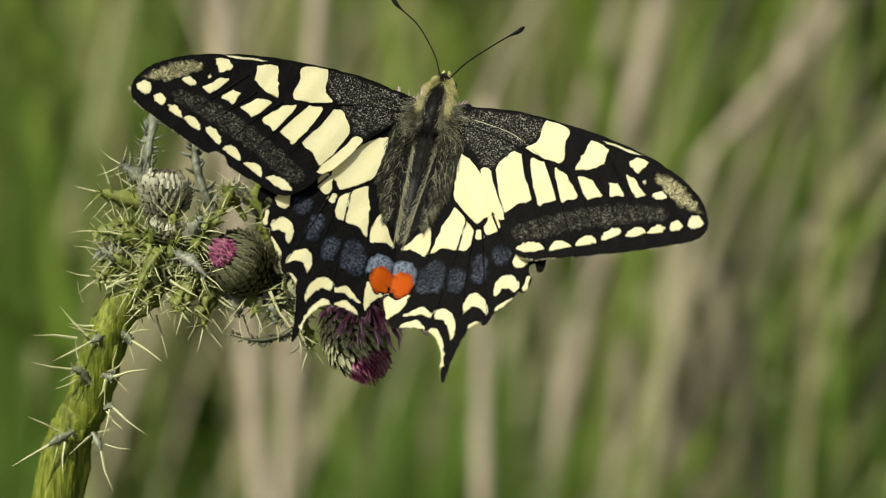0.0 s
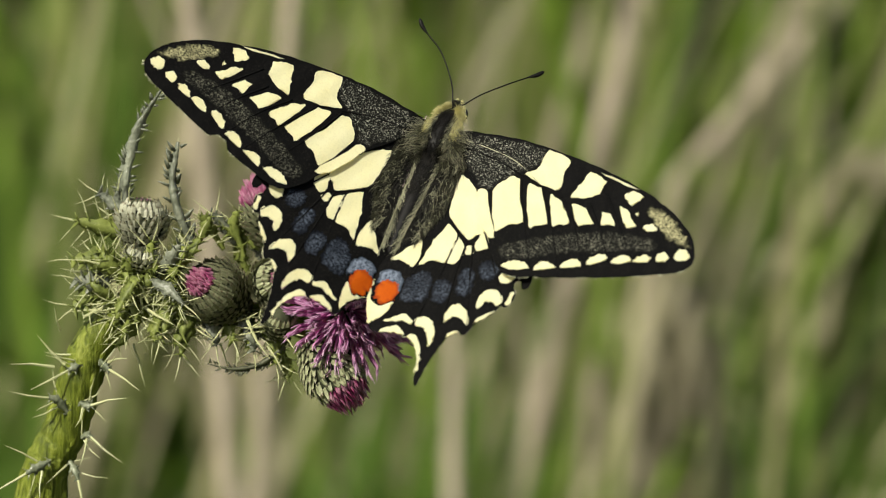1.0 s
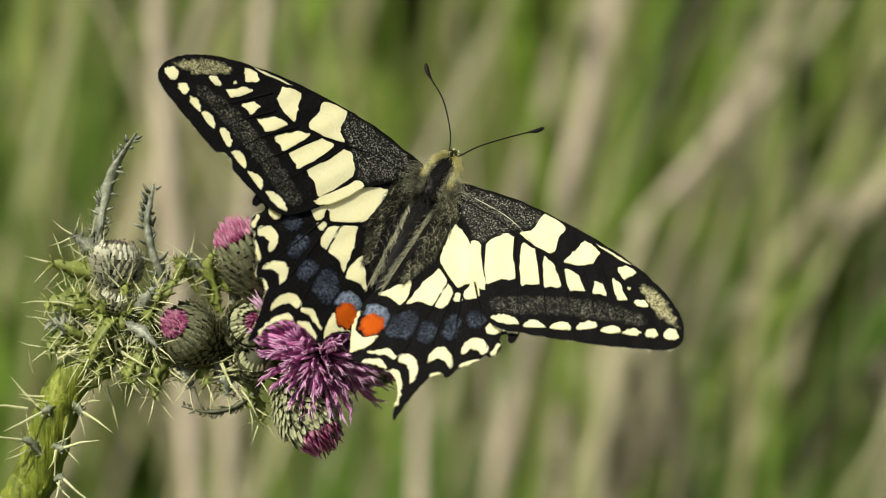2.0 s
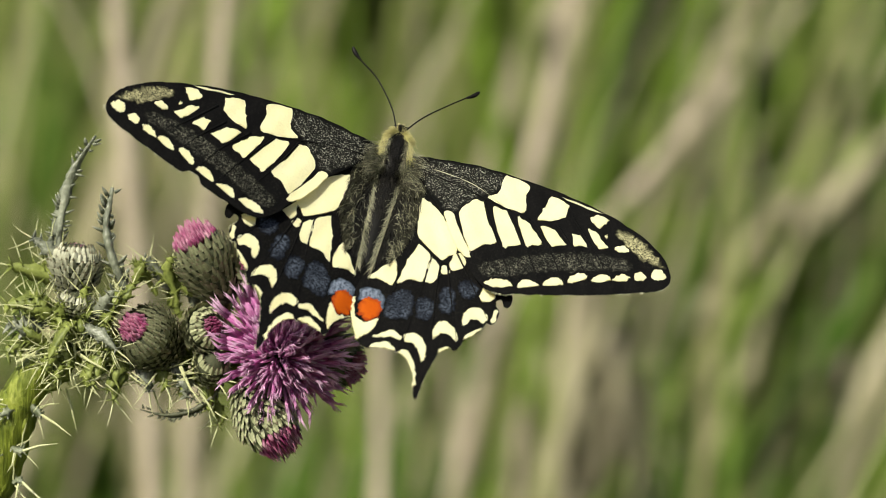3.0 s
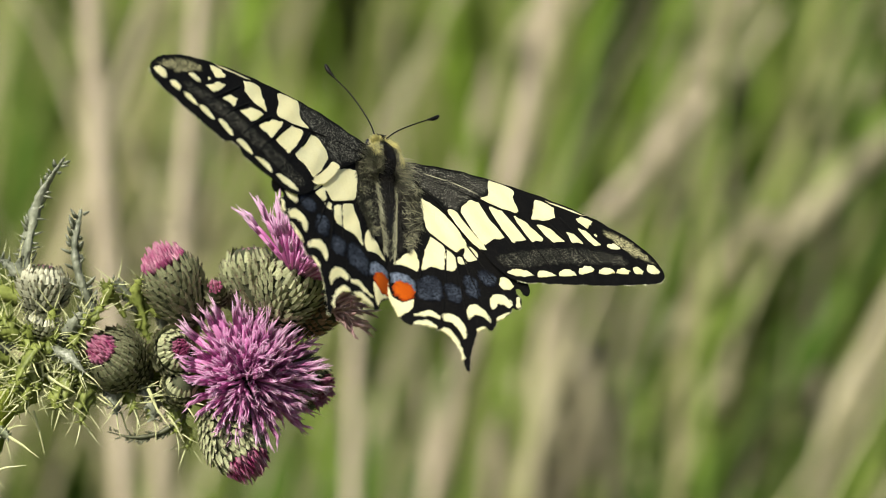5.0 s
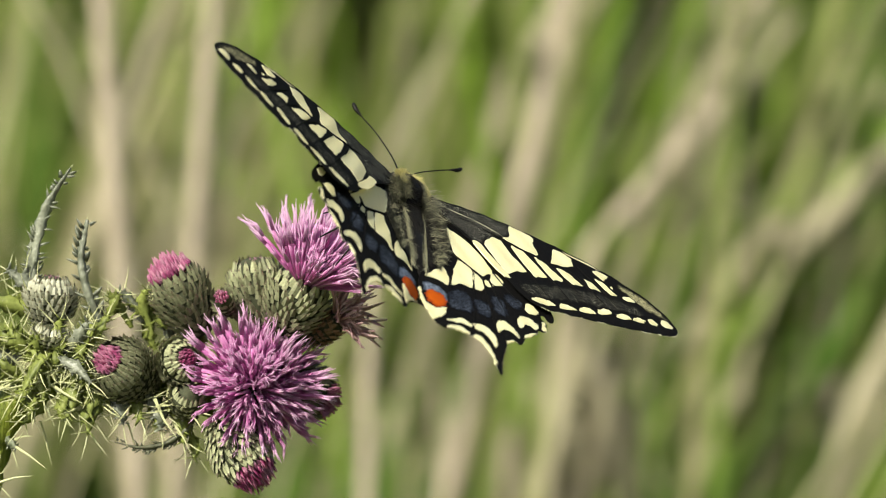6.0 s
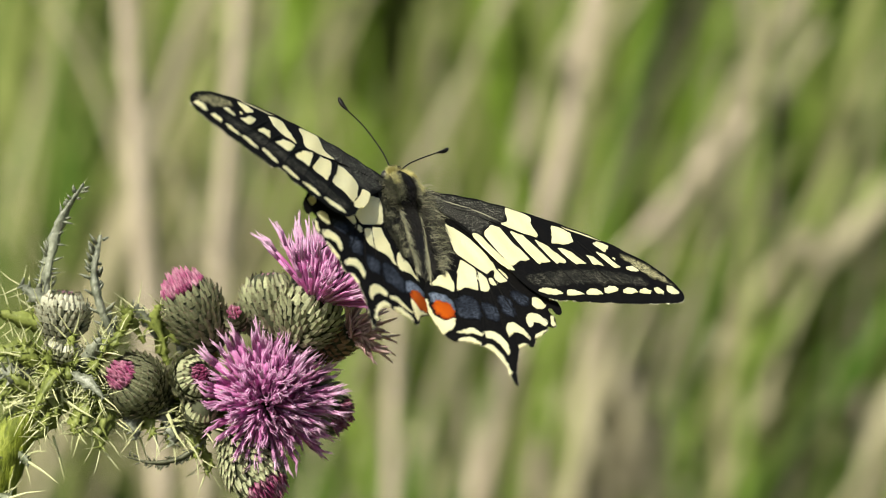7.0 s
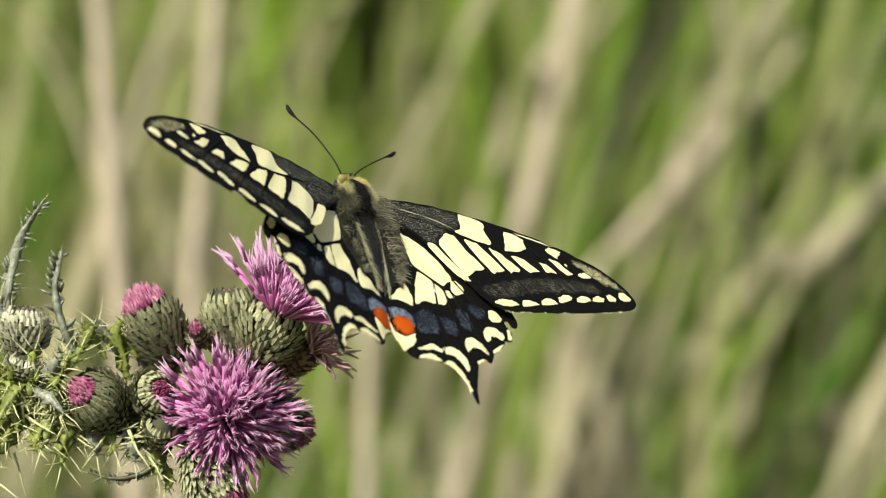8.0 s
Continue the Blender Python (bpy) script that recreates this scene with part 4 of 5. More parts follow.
def forewing_pattern(wing, side):
    patch(wing, side, "cream_patch", scale_cream, [(12.8, 3.2), (15.9, 2.5), (15.7, 0.3), (16.0, -2.3), (13.6, -2.0), (11.1, -0.9), (12.3, 0.0), (12.5, 1.4)])
    patch(wing, side, "cream_patch", scale_cream, [(18.9, 1.4), (20.2, 1.1), (21.3, 0.5), (21.2, -0.6), (21.1, -1.6), (19.6, -2.6), (17.8, -3.0), (18.2, -1.4), (18.5, 0.0)])
    patch(wing, side, "cream_patch", scale_cream, [(24.2, -0.8), (25.1, -0.1), (26.6, -0.4), (26.1, -1.3), (25.7, -2.2), (24.8, -1.6)])
    patch(wing, side, "cream_patch", scale_cream, [(6.1, -4.8), (7.1, -4.5), (8.4, -6.7), (10.5, -10.7), (10.1, -11.2), (8.6, -9.8), (7.1, -6.9)])
    patch(wing, side, "cream_patch", scale_cream, [(9.6, -1.8), (10.6, -1.9), (11.7, -4.6), (13.4, -7.9), (11.9, -8.7), (10.4, -10.1), (9.1, -7.4), (8.0, -4.4), (8.4, -3.1)])
    patch(wing, side, "cream_patch", scale_cream, [(12.0, -2.3), (13.7, -2.6), (15.1, -4.9), (16.4, -7.4), (14.9, -8.2), (14.6, -8.7), (13.5, -6.7), (12.6, -4.5)])
    patch(wing, side, "cream_patch", scale_cream, [(15.3, -3.1), (16.8, -3.8), (18.1, -5.2), (19.0, -6.7), (17.8, -7.2), (17.2, -7.7), (16.3, -5.9)])
    patch(wing, side, "cream_patch", scale_cream, [(18.4, -3.9), (19.9, -3.9), (20.9, -4.8), (21.9, -5.9), (20.9, -6.4), (20.3, -6.8), (19.3, -5.7)])
    patch(wing, side, "cream_patch", scale_cream, [(22.6, -4.2), (23.4, -4.0), (24.6, -5.5), (23.7, -5.6), (23.0, -6.0)])
    patch(wing, side, "cream_patch", scale_cream, [(24.2, -2.7), (25.3, -3.0), (26.3, -4.1), (27.2, -4.9), (26.3, -5.5), (25.8, -5.2)])
    patch(wing, side, "cream_patch", scale_cream, [(28.0, -4.9), (28.8, -4.1), (29.9, -4.8), (28.7, -5.3)])
    patch(wing, side, "cream_patch", scale_cream, [(26.5, -3.2), (26.7, -2.9), (26.9, -3.1), (26.8, -3.4)])
    patch(wing, side, "dusted_apex", scale_dust_pale, [(27.7, -2.1), (29.2, -1.7), (30.8, -2.4), (32.8, -4.1), (34.5, -6.0), (33.2, -6.3), (31.4, -5.7), (29.8, -4.4)])
    patch(wing, side, "costal_streak", scale_cream, [(20.3, 1.6), (23.4, 0.9), (25.7, 0.4), (23.9, 0.6), (21.2, 1.25)])
    patch(wing, side, "dusted_base", scale_dust_grey, [(1.0, 2.8), (5.2, 3.5), (10.3, 3.5), (12.7, 3.0), (11.9, 0.2), (10.4, -0.9), (9.4, -1.8), (8.4, -3.1), (7.8, -4.3), (6.2, -4.3), (4.0, -2.0), (1.9, 0.9)])
    patch(wing, side, "dusted_band", scale_dust_dark, [(11.8, -12.0), (14.6, -10.4), (17.9, -8.8), (21.9, -7.4), (25.9, -6.4), (29.5, -6.2), (30.9, -7.6), (27.3, -8.9), (22.6, -10.2), (18.6, -11.7), (14.7, -13.4), (12.7, -13.8)])
    patch(wing, side, "marginal_spot", scale_cream, [(33.1, -7.8), (33.4, -6.9), (34.3, -6.7), (34.9, -7.3), (34.6, -8.1), (33.7, -8.4)])
    patch(wing, side, "marginal_spot", scale_cream, [(31.1, -8.8), (31.2, -8.0), (32.0, -7.7), (32.6, -8.2), (32.3, -8.8), (31.5, -9.2)])
    patch(wing, side, "marginal_spot", scale_cream, [(28.6, -10.0), (28.8, -9.2), (29.6, -8.6), (30.4, -8.9), (30.3, -9.5), (29.3, -9.9)])
    patch(wing, side, "marginal_spot", scale_cream, [(26.0, -10.9), (26.3, -10.0), (27.1, -9.4), (28.0, -9.5), (28.3, -10.1), (27.3, -10.6)])
    patch(wing, side, "marginal_spot", scale_cream, [(23.1, -11.9), (23.3, -10.8), (24.0, -10.2), (25.0, -10.0), (25.4, -10.6), (24.3, -11.4)])
    patch(wing, side, "marginal_spot", scale_cream, [(20.2, -13.2), (20.4, -12.2), (21.3, -11.6), (22.2, -11.7), (22.7, -12.3), (21.6, -12.8)])
    patch(wing, side, "marginal_spot", scale_cream, [(17.2, -14.4), (17.3, -13.3), (18.0, -12.8), (18.9, -12.9), (19.7, -13.4), (18.4, -13.9)])
    patch(wing, side, "marginal_spot", scale_cream, [(12.9, -14.6), (13.7, -14.0), (14.9, -13.6), (15.8, -13.6), (16.6, -14.2), (15.1, -14.8), (13.8, -15.0)])


HIND_OUTLINE = [(1.1, 0.1), (0.3, -5.1), (-0.1, -9.4), (-0.6, -12.8), (-1.5, -16.6), (-2.0, -18.8), (-2.1, -21.2), (-1.3, -24.2), (-0.4, -26.2), (0.7, -27.1), (2.0, -26.9), (2.7, -26.6), (3.7, -26.0), (4.6, -26.9), (5.7, -26.3), (6.7, -27.2), (7.4, -29.4), (7.9, -31.9), (8.4, -33.1), (8.6, -31.9), (8.8, -29.9), (9.2, -27.8), (9.6, -26.2), (10.0, -24.8), (10.9, -24.4), (11.5, -24.8), (12.0, -24.3), (12.4, -22.9), (13.4, -21.7), (14.3, -20.5), (14.6, -19.6), (15.2, -19.7), (15.7, -19.2), (15.9, -17.6), (15.3, -16.7), (15.2, -15.9), (15.8, -15.6), (16.2, -16.4), (16.7, -16.6), (17.1, -15.9), (16.9, -14.4), (15.8, -11.4), (13.2, -7.2), (10.2, -3.4), (7.0, -0.9), (3.5, 0.8)]


def hindwing_pattern(wing, side):
    patch(wing, side, "cream_patch", scale_cream, [(3.1, -2.8), (4.6, -3.4), (6.2, -5.0), (7.8, -7.1), (8.7, -8.9), (9.0, -10.1), (8.3, -10.7), (7.5, -11.7), (6.3, -11.1), (4.8, -9.9), (3.8, -8.8), (3.3, -6.1)])
    patch(wing, side, "cream_patch", scale_cream, [(4.2, -10.2), (5.9, -11.4), (5.8, -13.3), (5.8, -15.6), (3.9, -15.8), (2.6, -16.9), (3.0, -14.8), (3.4, -12.6)])
    patch(wing, side, "cream_patch", scale_cream, [(6.1, -11.7), (7.2, -12.6), (7.6, -14.1), (6.9, -15.6), (6.1, -15.4), (6.0, -13.3)])
    patch(wing, side, "cream_patch", scale_cream, [(7.6, -12.5), (8.3, -12.6), (8.7, -13.4), (8.0, -13.8), (7.6, -13.5)])
    patch(wing, side, "cream_patch", scale_cream, [(8.7, -10.7), (9.5, -10.0), (10.4, -11.0), (10.1, -12.3), (9.1, -13.0), (8.5, -12.3)])
    patch(wing, side, "cream_patch", scale_cream, [(1.7, -13.2), (2.5, -15.3), (2.2, -17.2), (1.3, -17.0), (0.0, -16.7), (-1.0, -16.9), (0.3, -15.2)])
    patch(wing, side, "blue_crescent", scale_blue_pale, [(-1.5, -19.1), (-0.3, -18.2), (1.1, -18.5), (1.8, -20.0), (1.7, -21.4), (0.6, -20.6), (-0.6, -20.5), (-1.4, -20.6)])
    patch(wing, side, "blue_patch", scale_blue, [(2.2, -19.0), (3.4, -17.5), (4.7, -17.6), (5.5, -19.5), (5.1, -21.6), (3.3, -22.2), (2.1, -21.9)])
    patch(wing, side, "blue_patch", scale_blue, [(5.7, -18.6), (6.6, -17.9), (7.7, -18.2), (8.0, -19.7), (7.6, -21.3), (6.1, -21.3)])
    patch(wing, side, "blue_patch", scale_blue, [(8.2, -16.4), (9.4, -15.5), (10.3, -17.2), (10.1, -19.5), (8.7, -19.5)])
    patch(wing, side, "blue_patch", scale_blue, [(10.1, -14.7), (11.1, -13.7), (12.3, -14.2), (12.7, -15.8), (11.6, -16.9), (10.5, -16.0)])
    if side > 0:
        patch(wing, side, "eyespot", scale_orange, [(-1.2, -21.3), (-0.8, -20.2), (0.2, -19.8), (1.2, -20.1), (1.7, -21.2), (1.4, -22.6), (0.3, -23.3), (-0.9, -22.7)])
        patch(wing, side, "lunule", scale_cream, [(-1.9, -22.4), (-1.0, -23.3), (0.3, -23.6), (1.6, -22.5), (1.4, -24.0), (0.9, -24.9), (0.1, -25.7), (-0.4, -26.3), (-1.1, -24.8)])
        patch(wing, side, "pale_edge", scale_cream, [(-2.0, -20.2), (-1.75, -20.6), (-1.6, -21.8), (-1.4, -22.9), (-1.85, -22.6), (-2.05, -21.4)])
    else:
        patch(wing, side, "eyespot", scale_orange, [(-1.8, -21.0), (-1.3, -20.2), (-0.2, -19.8), (0.7, -20.3), (1.1, -21.4), (0.8, -22.8), (-0.1, -23.4), (-1.5, -22.8)])
        patch(wing, side, "lunule", scale_cream, [(-1.7, -22.9), (-1.0, -23.4), (0.2, -23.6), (1.1, -22.4), (1.3, -22.6), (1.2, -24.2), (1.0, -25.4), (0.6, -26.2), (0.25, -25.2), (-0.6, -24.0)])
    patch(wing, side, "lunule", scale_cream, [(1.5, -25.5), (2.5, -24.4), (3.7, -23.9), (4.9, -24.6), (4.8, -25.1), (3.6, -24.8), (2.5, -25.2)])
    patch(wing, side, "lunule", scale_cream, [(5.2, -24.0), (6.1, -23.5), (7.3, -24.0), (8.1, -25.3), (8.3, -26.5), (8.0, -27.5), (7.3, -25.9), (6.5, -25.0), (5.4, -25.1)])
    patch(wing, side, "lunule", scale_cream, [(8.5, -22.4), (8.8, -21.3), (9.7, -20.8), (10.8, -21.3), (11.6, -22.5), (11.6, -23.3), (10.6, -22.7), (9.5, -22.6), (8.7, -23.8)])
    patch(wing, side, "lunule", scale_cream, [(11.6, -19.7), (11.9, -18.4), (12.9, -17.7), (14.0, -17.9), (14.6, -19.0), (14.2, -19.7), (13.4, -19.4), (12.5, -19.7), (12.0, -20.8)])
    patch(wing, side, "lunule", scale_cream, [(13.2, -14.5), (14.4, -14.4), (14.9, -15.4), (14.5, -16.3), (13.5, -16.6), (13.1, -15.9)])
    if side < 0:
        patch(wing, side, "lunule", scale_cream, [(14.7, -12.3), (15.5, -12.2), (16.2, -13.4), (15.9, -14.2), (15.2, -13.8)])
    patch(wing, side, "lunule", scale_cream, [(1.3, -27.0), (2.1, -26.3), (3.2, -25.7), (4.2, -26.2), (4.5, -26.7), (3.0, -26.6), (2.0, -26.9)])
    patch(wing, side, "lunule", scale_cream, [(4.9, -26.7), (5.9, -26.4), (6.8, -27.2), (7.4, -28.8), (7.9, -30.7), (7.7, -31.2), (7.2, -29.3), (6.3, -27.6)])
    patch(wing, side, "lunule", scale_cream, [(9.6, -25.6), (10.0, -24.7), (10.8, -24.5), (10.1, -25.2)])
    patch(wing, side, "lunule", scale_cream, [(12.3, -22.8), (12.8, -21.8), (13.7, -20.9), (14.1, -20.7), (13.1, -22.1)])
    patch(wing, side, "lunule", scale_cream, [(15.1, -19.3), (15.2, -17.8), (15.5, -17.3), (15.7, -18.7), (15.5, -19.4)])

FORE_VEINS = (((0.8, 1.2), (6, 0.4), (11.2, -1.4), (17.2, -3.3)),
              ((10.8, -1.6), (12.6, -6), (16.6, -14.2)), ((13.9, -2.4), (17, -7.6), (19.9, -13.3)), ((17.1, -3.3), (20, -7.2), (22.8, -12.6)),
              ((20.5, -3.2), (23, -6.6), (25.7, -11)), ((22.0, -1.2), (25.3, -5.6), (28.5, -10)))
HIND_VEINS = (((4.6, -10.0), (6.0, -11.6), (5.95, -16), (5.2, -25)), ((4.2, -9.6), (6.6, -11.4), (8.2, -12.1), (9.2, -10.4)), ((7.4, -11.9), (7.6, -16), (8.5, -24)), ((8.3, -12.4), (9.6, -17), (11.6, -23.4)),
              ((9.2, -10.4), (11.5, -14), (14.6, -19)), ((1.2, -6), (2.6, -16), (2.4, -18.5)))


def fringe(wing, side, outline, low, high, seed):
    """The worn pale hair along the outer margin."""
    rng = random.Random(seed)
    heap = Heap()
    loop = closed_curve(outline, 24, 0.45)
    for i in range(low * 24, high * 24):
        a, b = loop[i], loop[(i + 1) % len(loop)]
        if rng.random() < 0.45 or noise.noise((a.x * 0.9, a.y * 0.9, seed)) < -0.05:
            continue
        out = Vector((b.y - a.y, a.x - b.x, 0)).normalized() * -1
        way = (out + Vector((rng.gauss(0, 0.3), rng.gauss(0, 0.3), 0))).normalized()
        p = a + (b - a) * rng.random()
        q = p + way * rng.uniform(0.12, 0.34)
        ends = [(side * c.x * MM, c.y * MM, camber(c.x, c.y, side) * MM) for c in (p - way * 0.1, q)]
        heap.put(tube(ends, [0.05 * MM, 0.03 * MM], 4))
    tagged(hang("fringe", heap.mesh("fringe"), hair_grey, wing, "worn pale hair fringe"), kind="stuff")


def make_wing(name, side, outline, pattern, veins, label):
    CUTS.clear()
    pattern(None, side)
    wing = hang(name, plate(name, *sheet(outline, side, 0.05, 0.6, 0.035, 4, 0.45, list(CUTS))), scale_black, butterfly, label, smooth=False)
    pattern(wing, side)
    for points in veins:
        vein(wing, side, points)
    if name == "forewing" and side > 0:
        line = curve_points([(u * MM, v * MM, (camber(u, v) + 0.11) * MM) for u, v in ((1.6, 2.2), (5.5, 1.6), (9.4, 0.5), (13.2, -1.9))], 6)
        hang("pale_vein", Heap().put(tube(line, [0.055 * MM] * len(line), 5)).mesh("pale_vein"), hair_grey, wing, "bare pale vein")
    fringe(wing, side, outline, *((13, 22) if name == "forewing" else (9, 34)), 3 + side)
    return wing


# the left forewing has a chip in its outer edge
CHIPPED = [q for q in FORE_OUTLINE if q not in ((24.8, -13.4), (21.4, -14.4))]
k = CHIPPED.index((28.1, -12.4)) + 1
CHIPPED[k:k] = [(24.6, -13.5), (23.4, -13.0), (22.0, -13.3), (21.2, -14.4)]
forewing_left = make_wing("forewing", -1, CHIPPED, forewing_pattern, FORE_VEINS, "black forewing with cream patches and a row of cream spots")
forewing_right = make_wing("forewing", 1, FORE_OUTLINE, forewing_pattern, FORE_VEINS, "black forewing with cream patches and a row of cream spots")
# the left hindwing tucks under the right one beside the abdomen
LOW_CORNER = {(-1.3, -24.2): (-0.9, -23.9), (-0.4, -26.2): (0.1, -25.4)}
TUCKED = [LOW_CORNER.get((u, v), (u - 1.9 if u < -1.2 and v < -16 else u, v)) for u, v in HIND_OUTLINE]
hindwing_left = make_wing("hindwing", -1, TUCKED, hindwing_pattern, HIND_VEINS, "tailed hindwing with blue patches and an orange eyespot")
hindwing_right = make_wing("hindwing", 1, HIND_OUTLINE, hindwing_pattern, HIND_VEINS, "tailed hindwing with blue patches and an orange eyespot")


def lathe(stations, sides=16):
    """A body part from stations (y, centre z, half width, half height), in millimetres."""
    verts, faces = [], []
    for y, z, w, h in stations:
        for k in range(sides):
            a = 2 * math.pi * k / sides
            verts.append((math.cos(a) * w * MM, y * MM, (z + math.sin(a) * h) * MM))
    for i in range(len(stations) - 1):
        for k in range(sides):
            q = (k + 1) % sides
            faces.append((i * sides + k, (i + 1) * sides + k, (i + 1) * sides + q, i * sides + q))
    faces += [tuple(range(sides)), tuple(reversed(range((len(stations) - 1) * sides, len(stations) * sides)))]
    return verts, faces


thorax = hang("thorax", mesh_of("thorax", *lathe([(-1.5, -0.2, 1.2, 1.4), (0, 0, 1.9, 2.0), (2, 0.1, 2.3, 2.3), (4, 0, 2.2, 2.2), (5.6, -0.2, 1.6, 1.6), (6.4, -0.3, 0.9, 1.0)])), chitin, butterfly, "black furry thorax with yellow shoulders")
abdomen = hang("abdomen", mesh_of("abdomen", *lathe([(0, -0.4, 1.3, 1.4), (-2, -0.5, 1.75, 1.8), (-5, -0.5, 1.85, 1.8), (-8, -0.5, 1.7, 1.6), (-11, -0.5, 1.35, 1.25), (-13.5, -0.5, 0.9, 0.9), (-15.6, -0.4, 0.45, 0.5), (-16.2, -0.4, 0.15, 0.15)])), chitin, butterfly, "black abdomen with yellow sides")
for s in (-1, 1):
    line = [(s * w * 0.93 * MM, y * MM, (-0.75) * MM) for y, w in ((-1, 1.5), (-4, 1.85), (-8, 1.7), (-11, 1.35), (-14, 0.8), (-15.8, 0.4))]
    hang("side_stripe", Heap().put(tube(curve_points(line, 4), [0.42 * MM * (1 - 0.5 * i / 20) for i in range(21)], 8)).mesh("side_stripe"), body_yellow, abdomen, "pale yellow stripe")
antennae = {}
head = hang("head", mesh_of("head", *lathe([(5.6, -0.3, 0.7, 0.8), (6.3, -0.3, 1.25, 1.2), (7.1, -0.4, 1.3, 1.25), (7.8, -0.5, 0.9, 0.9), (8.2, -0.6, 0.4, 0.4)])), chitin, butterfly)
for s in (-1, 1):
    bm = bmesh.new()
    bmesh.ops.create_icosphere(bm, subdivisions=2, radius=0.78 * MM)
    bmesh.ops.scale(bm, vec=(0.75, 1.0, 1.0), verts=bm.verts)
    bmesh.ops.translate(bm, vec=Vector((s * 1.15, 7.0, -0.35)) * MM, verts=bm.verts)
    part("eye", bm, eye_gloss, head, "glossy dark compound eye")
    line = curve_points([Vector(p) * MM for p in ((0, 0, 0), (s * (1.65 + 0.25 * s), 2.8, 0.6), (s * (4.4 + 0.2 * s), 5.85 - 0.25 * s, 1.3), (s * 7.0, 7.9, 1.8))], 8)
    antenna = hang("antenna", Heap().put(tube(line, [0.095 * MM] * len(line), 6)).mesh("antenna"), chitin, butterfly, "thin black antenna")
    antennae[s] = antenna
    end = curve_points([Vector(p) * MM for p in ((s * 6.9, 7.85, 1.78), (s * 7.8, 8.45, 2.0), (s * 8.5, 9.2, 2.35))], 5)
    hang("club", Heap().put(tube(end, [MM * v for v in (0.12, 0.14, 0.18, 0.22, 0.26, 0.28, 0.29, 0.29, 0.27, 0.22, 0.11)], 8)).mesh("club"), chitin, antenna)
    bm = bmesh.new()
    bmesh.ops.create_icosphere(bm, subdivisions=2, radius=0.72 * MM)
    bmesh.ops.scale(bm, vec=(0.85, 1.0, 0.8), verts=bm.verts)
    bmesh.ops.translate(bm, vec=Vector((s * 0.85, 6.15, 0.62)) * MM, verts=bm.verts)
    part("collar_pad", bm, hair_yellow, head, "pale yellow pad behind the eye")
    palp = curve_points([Vector(p) * MM for p in ((s * 0.35, 7.8, -0.8), (s * 0.4, 8.5, -0.4), (s * 0.3, 8.9, 0.1))], 4)
    hang("palp", Heap().put(tube(palp, [MM * v for v in (0.3, 0.33, 0.34, 0.33, 0.3, 0.27, 0.22, 0.16, 0.06)], 8)).mesh("palp"), hair_yellow, head)


def fur(parent, name, label, material, seed, count, place, way, lengths, thick=0.045, mess=0.22):
    """Hairs: place(rng) gives a root in millimetres, way(root) the direction in which it lies."""
    rng = random.Random(seed)
    heap = Heap()
    for _ in range(count):
        p = Vector(place(rng))
        d = (Vector(way(p)) + Vector((rng.gauss(0, mess), rng.gauss(0, mess), rng.gauss(0, mess)))).normalized()
        length = rng.uniform(*lengths)
        droop = Vector((0, -0.25, -0.12)) * length
        a, b, c = p, p + d * length * 0.55, p + d * length + droop * 0.6
        heap.put(tube([q * MM for q in (a, b, c)], [thick * MM, thick * 0.8 * MM, thick * 0.12 * MM], 3, cap=False))
    return tagged(hang(name, heap.mesh(name), material, parent, label), kind="stuff")


def on_thorax(low, high, y0, y1):
    def place(rng):
        y = rng.uniform(y0, y1)
        a = radians(rng.uniform(low, high)) if rng.random() < 0.5 else radians(180 - rng.uniform(low, high))
        w = 2.25 * math.sqrt(max(0.05, 1 - ((y - 2.4) / 4.6) ** 2))
        return math.cos(a) * w, y, math.sin(a) * w
    return place


def swept(back, out):
    return lambda p: (p.x * out, -back, 0.35 * p.z)


fur(thorax, "shoulder_fur", "yellow fur on the shoulders", hair_yellow, 1, 2300, on_thorax(18, 50, 2.6, 6.9), swept(1.0, 0.16), (0.9, 1.9), 0.035)
fur(thorax, "collar_fur", "pale yellow tufts behind the head", hair_yellow, 14, 1700, on_thorax(26, 58, 5.2, 6.95), lambda p: (p.x * 0.4, -0.2, 0.6), (0.6, 1.3), 0.05)
fur(thorax, "back_fur", "short black fur on the back", hair_dark, 2, 600, on_thorax(56, 88, -2.0, 6.4), swept(1.0, 0.08), (0.3, 0.8), 0.035)
fur(thorax, "side_fur", "olive-brown fur on the sides", hair_olive, 3, 2300, on_thorax(-10, 42, -2.2, 3.6), swept(0.8, 0.5), (1.4, 3.0), 0.032)
# greyish hairs whose paleness also stands in for sunlight caught in the fur
fur(thorax, "pale_fur", "long grey hairs on the sides, paled for sun glints", hair_grey, 13, 640, on_thorax(-15, 44, -0.8, 4.0), lambda p: (p.x * 0.42, -0.5, 0.5 + 0.3 * p.z), (1.8, 3.6), 0.020, 0.32)
fur(thorax, "mantle_fur", "grey-olive fur that thins out over the back", hair_grey, 41, 720, on_thorax(38, 64, 0.2, 5.0), swept(1.0, 0.12), (0.6, 1.4), 0.022, 0.26)
fur(thorax, "mantle_down", "dark olive down over the back", hair_olive, 42, 900, on_thorax(38, 66, -0.5, 5.4), swept(1.0, 0.12), (0.6, 1.3), 0.03, 0.26)
fur(head, "head_fur", "yellow fur along the sides of the head", hair_yellow, 4, 800, lambda rng: (rng.choice((-1, 1)) * rng.uniform(0.62, 1.2), rng.uniform(5.4, 7.7), rng.uniform(0.15, 0.75)), swept(0.7, 0.25), (0.5, 1.0), 0.035)
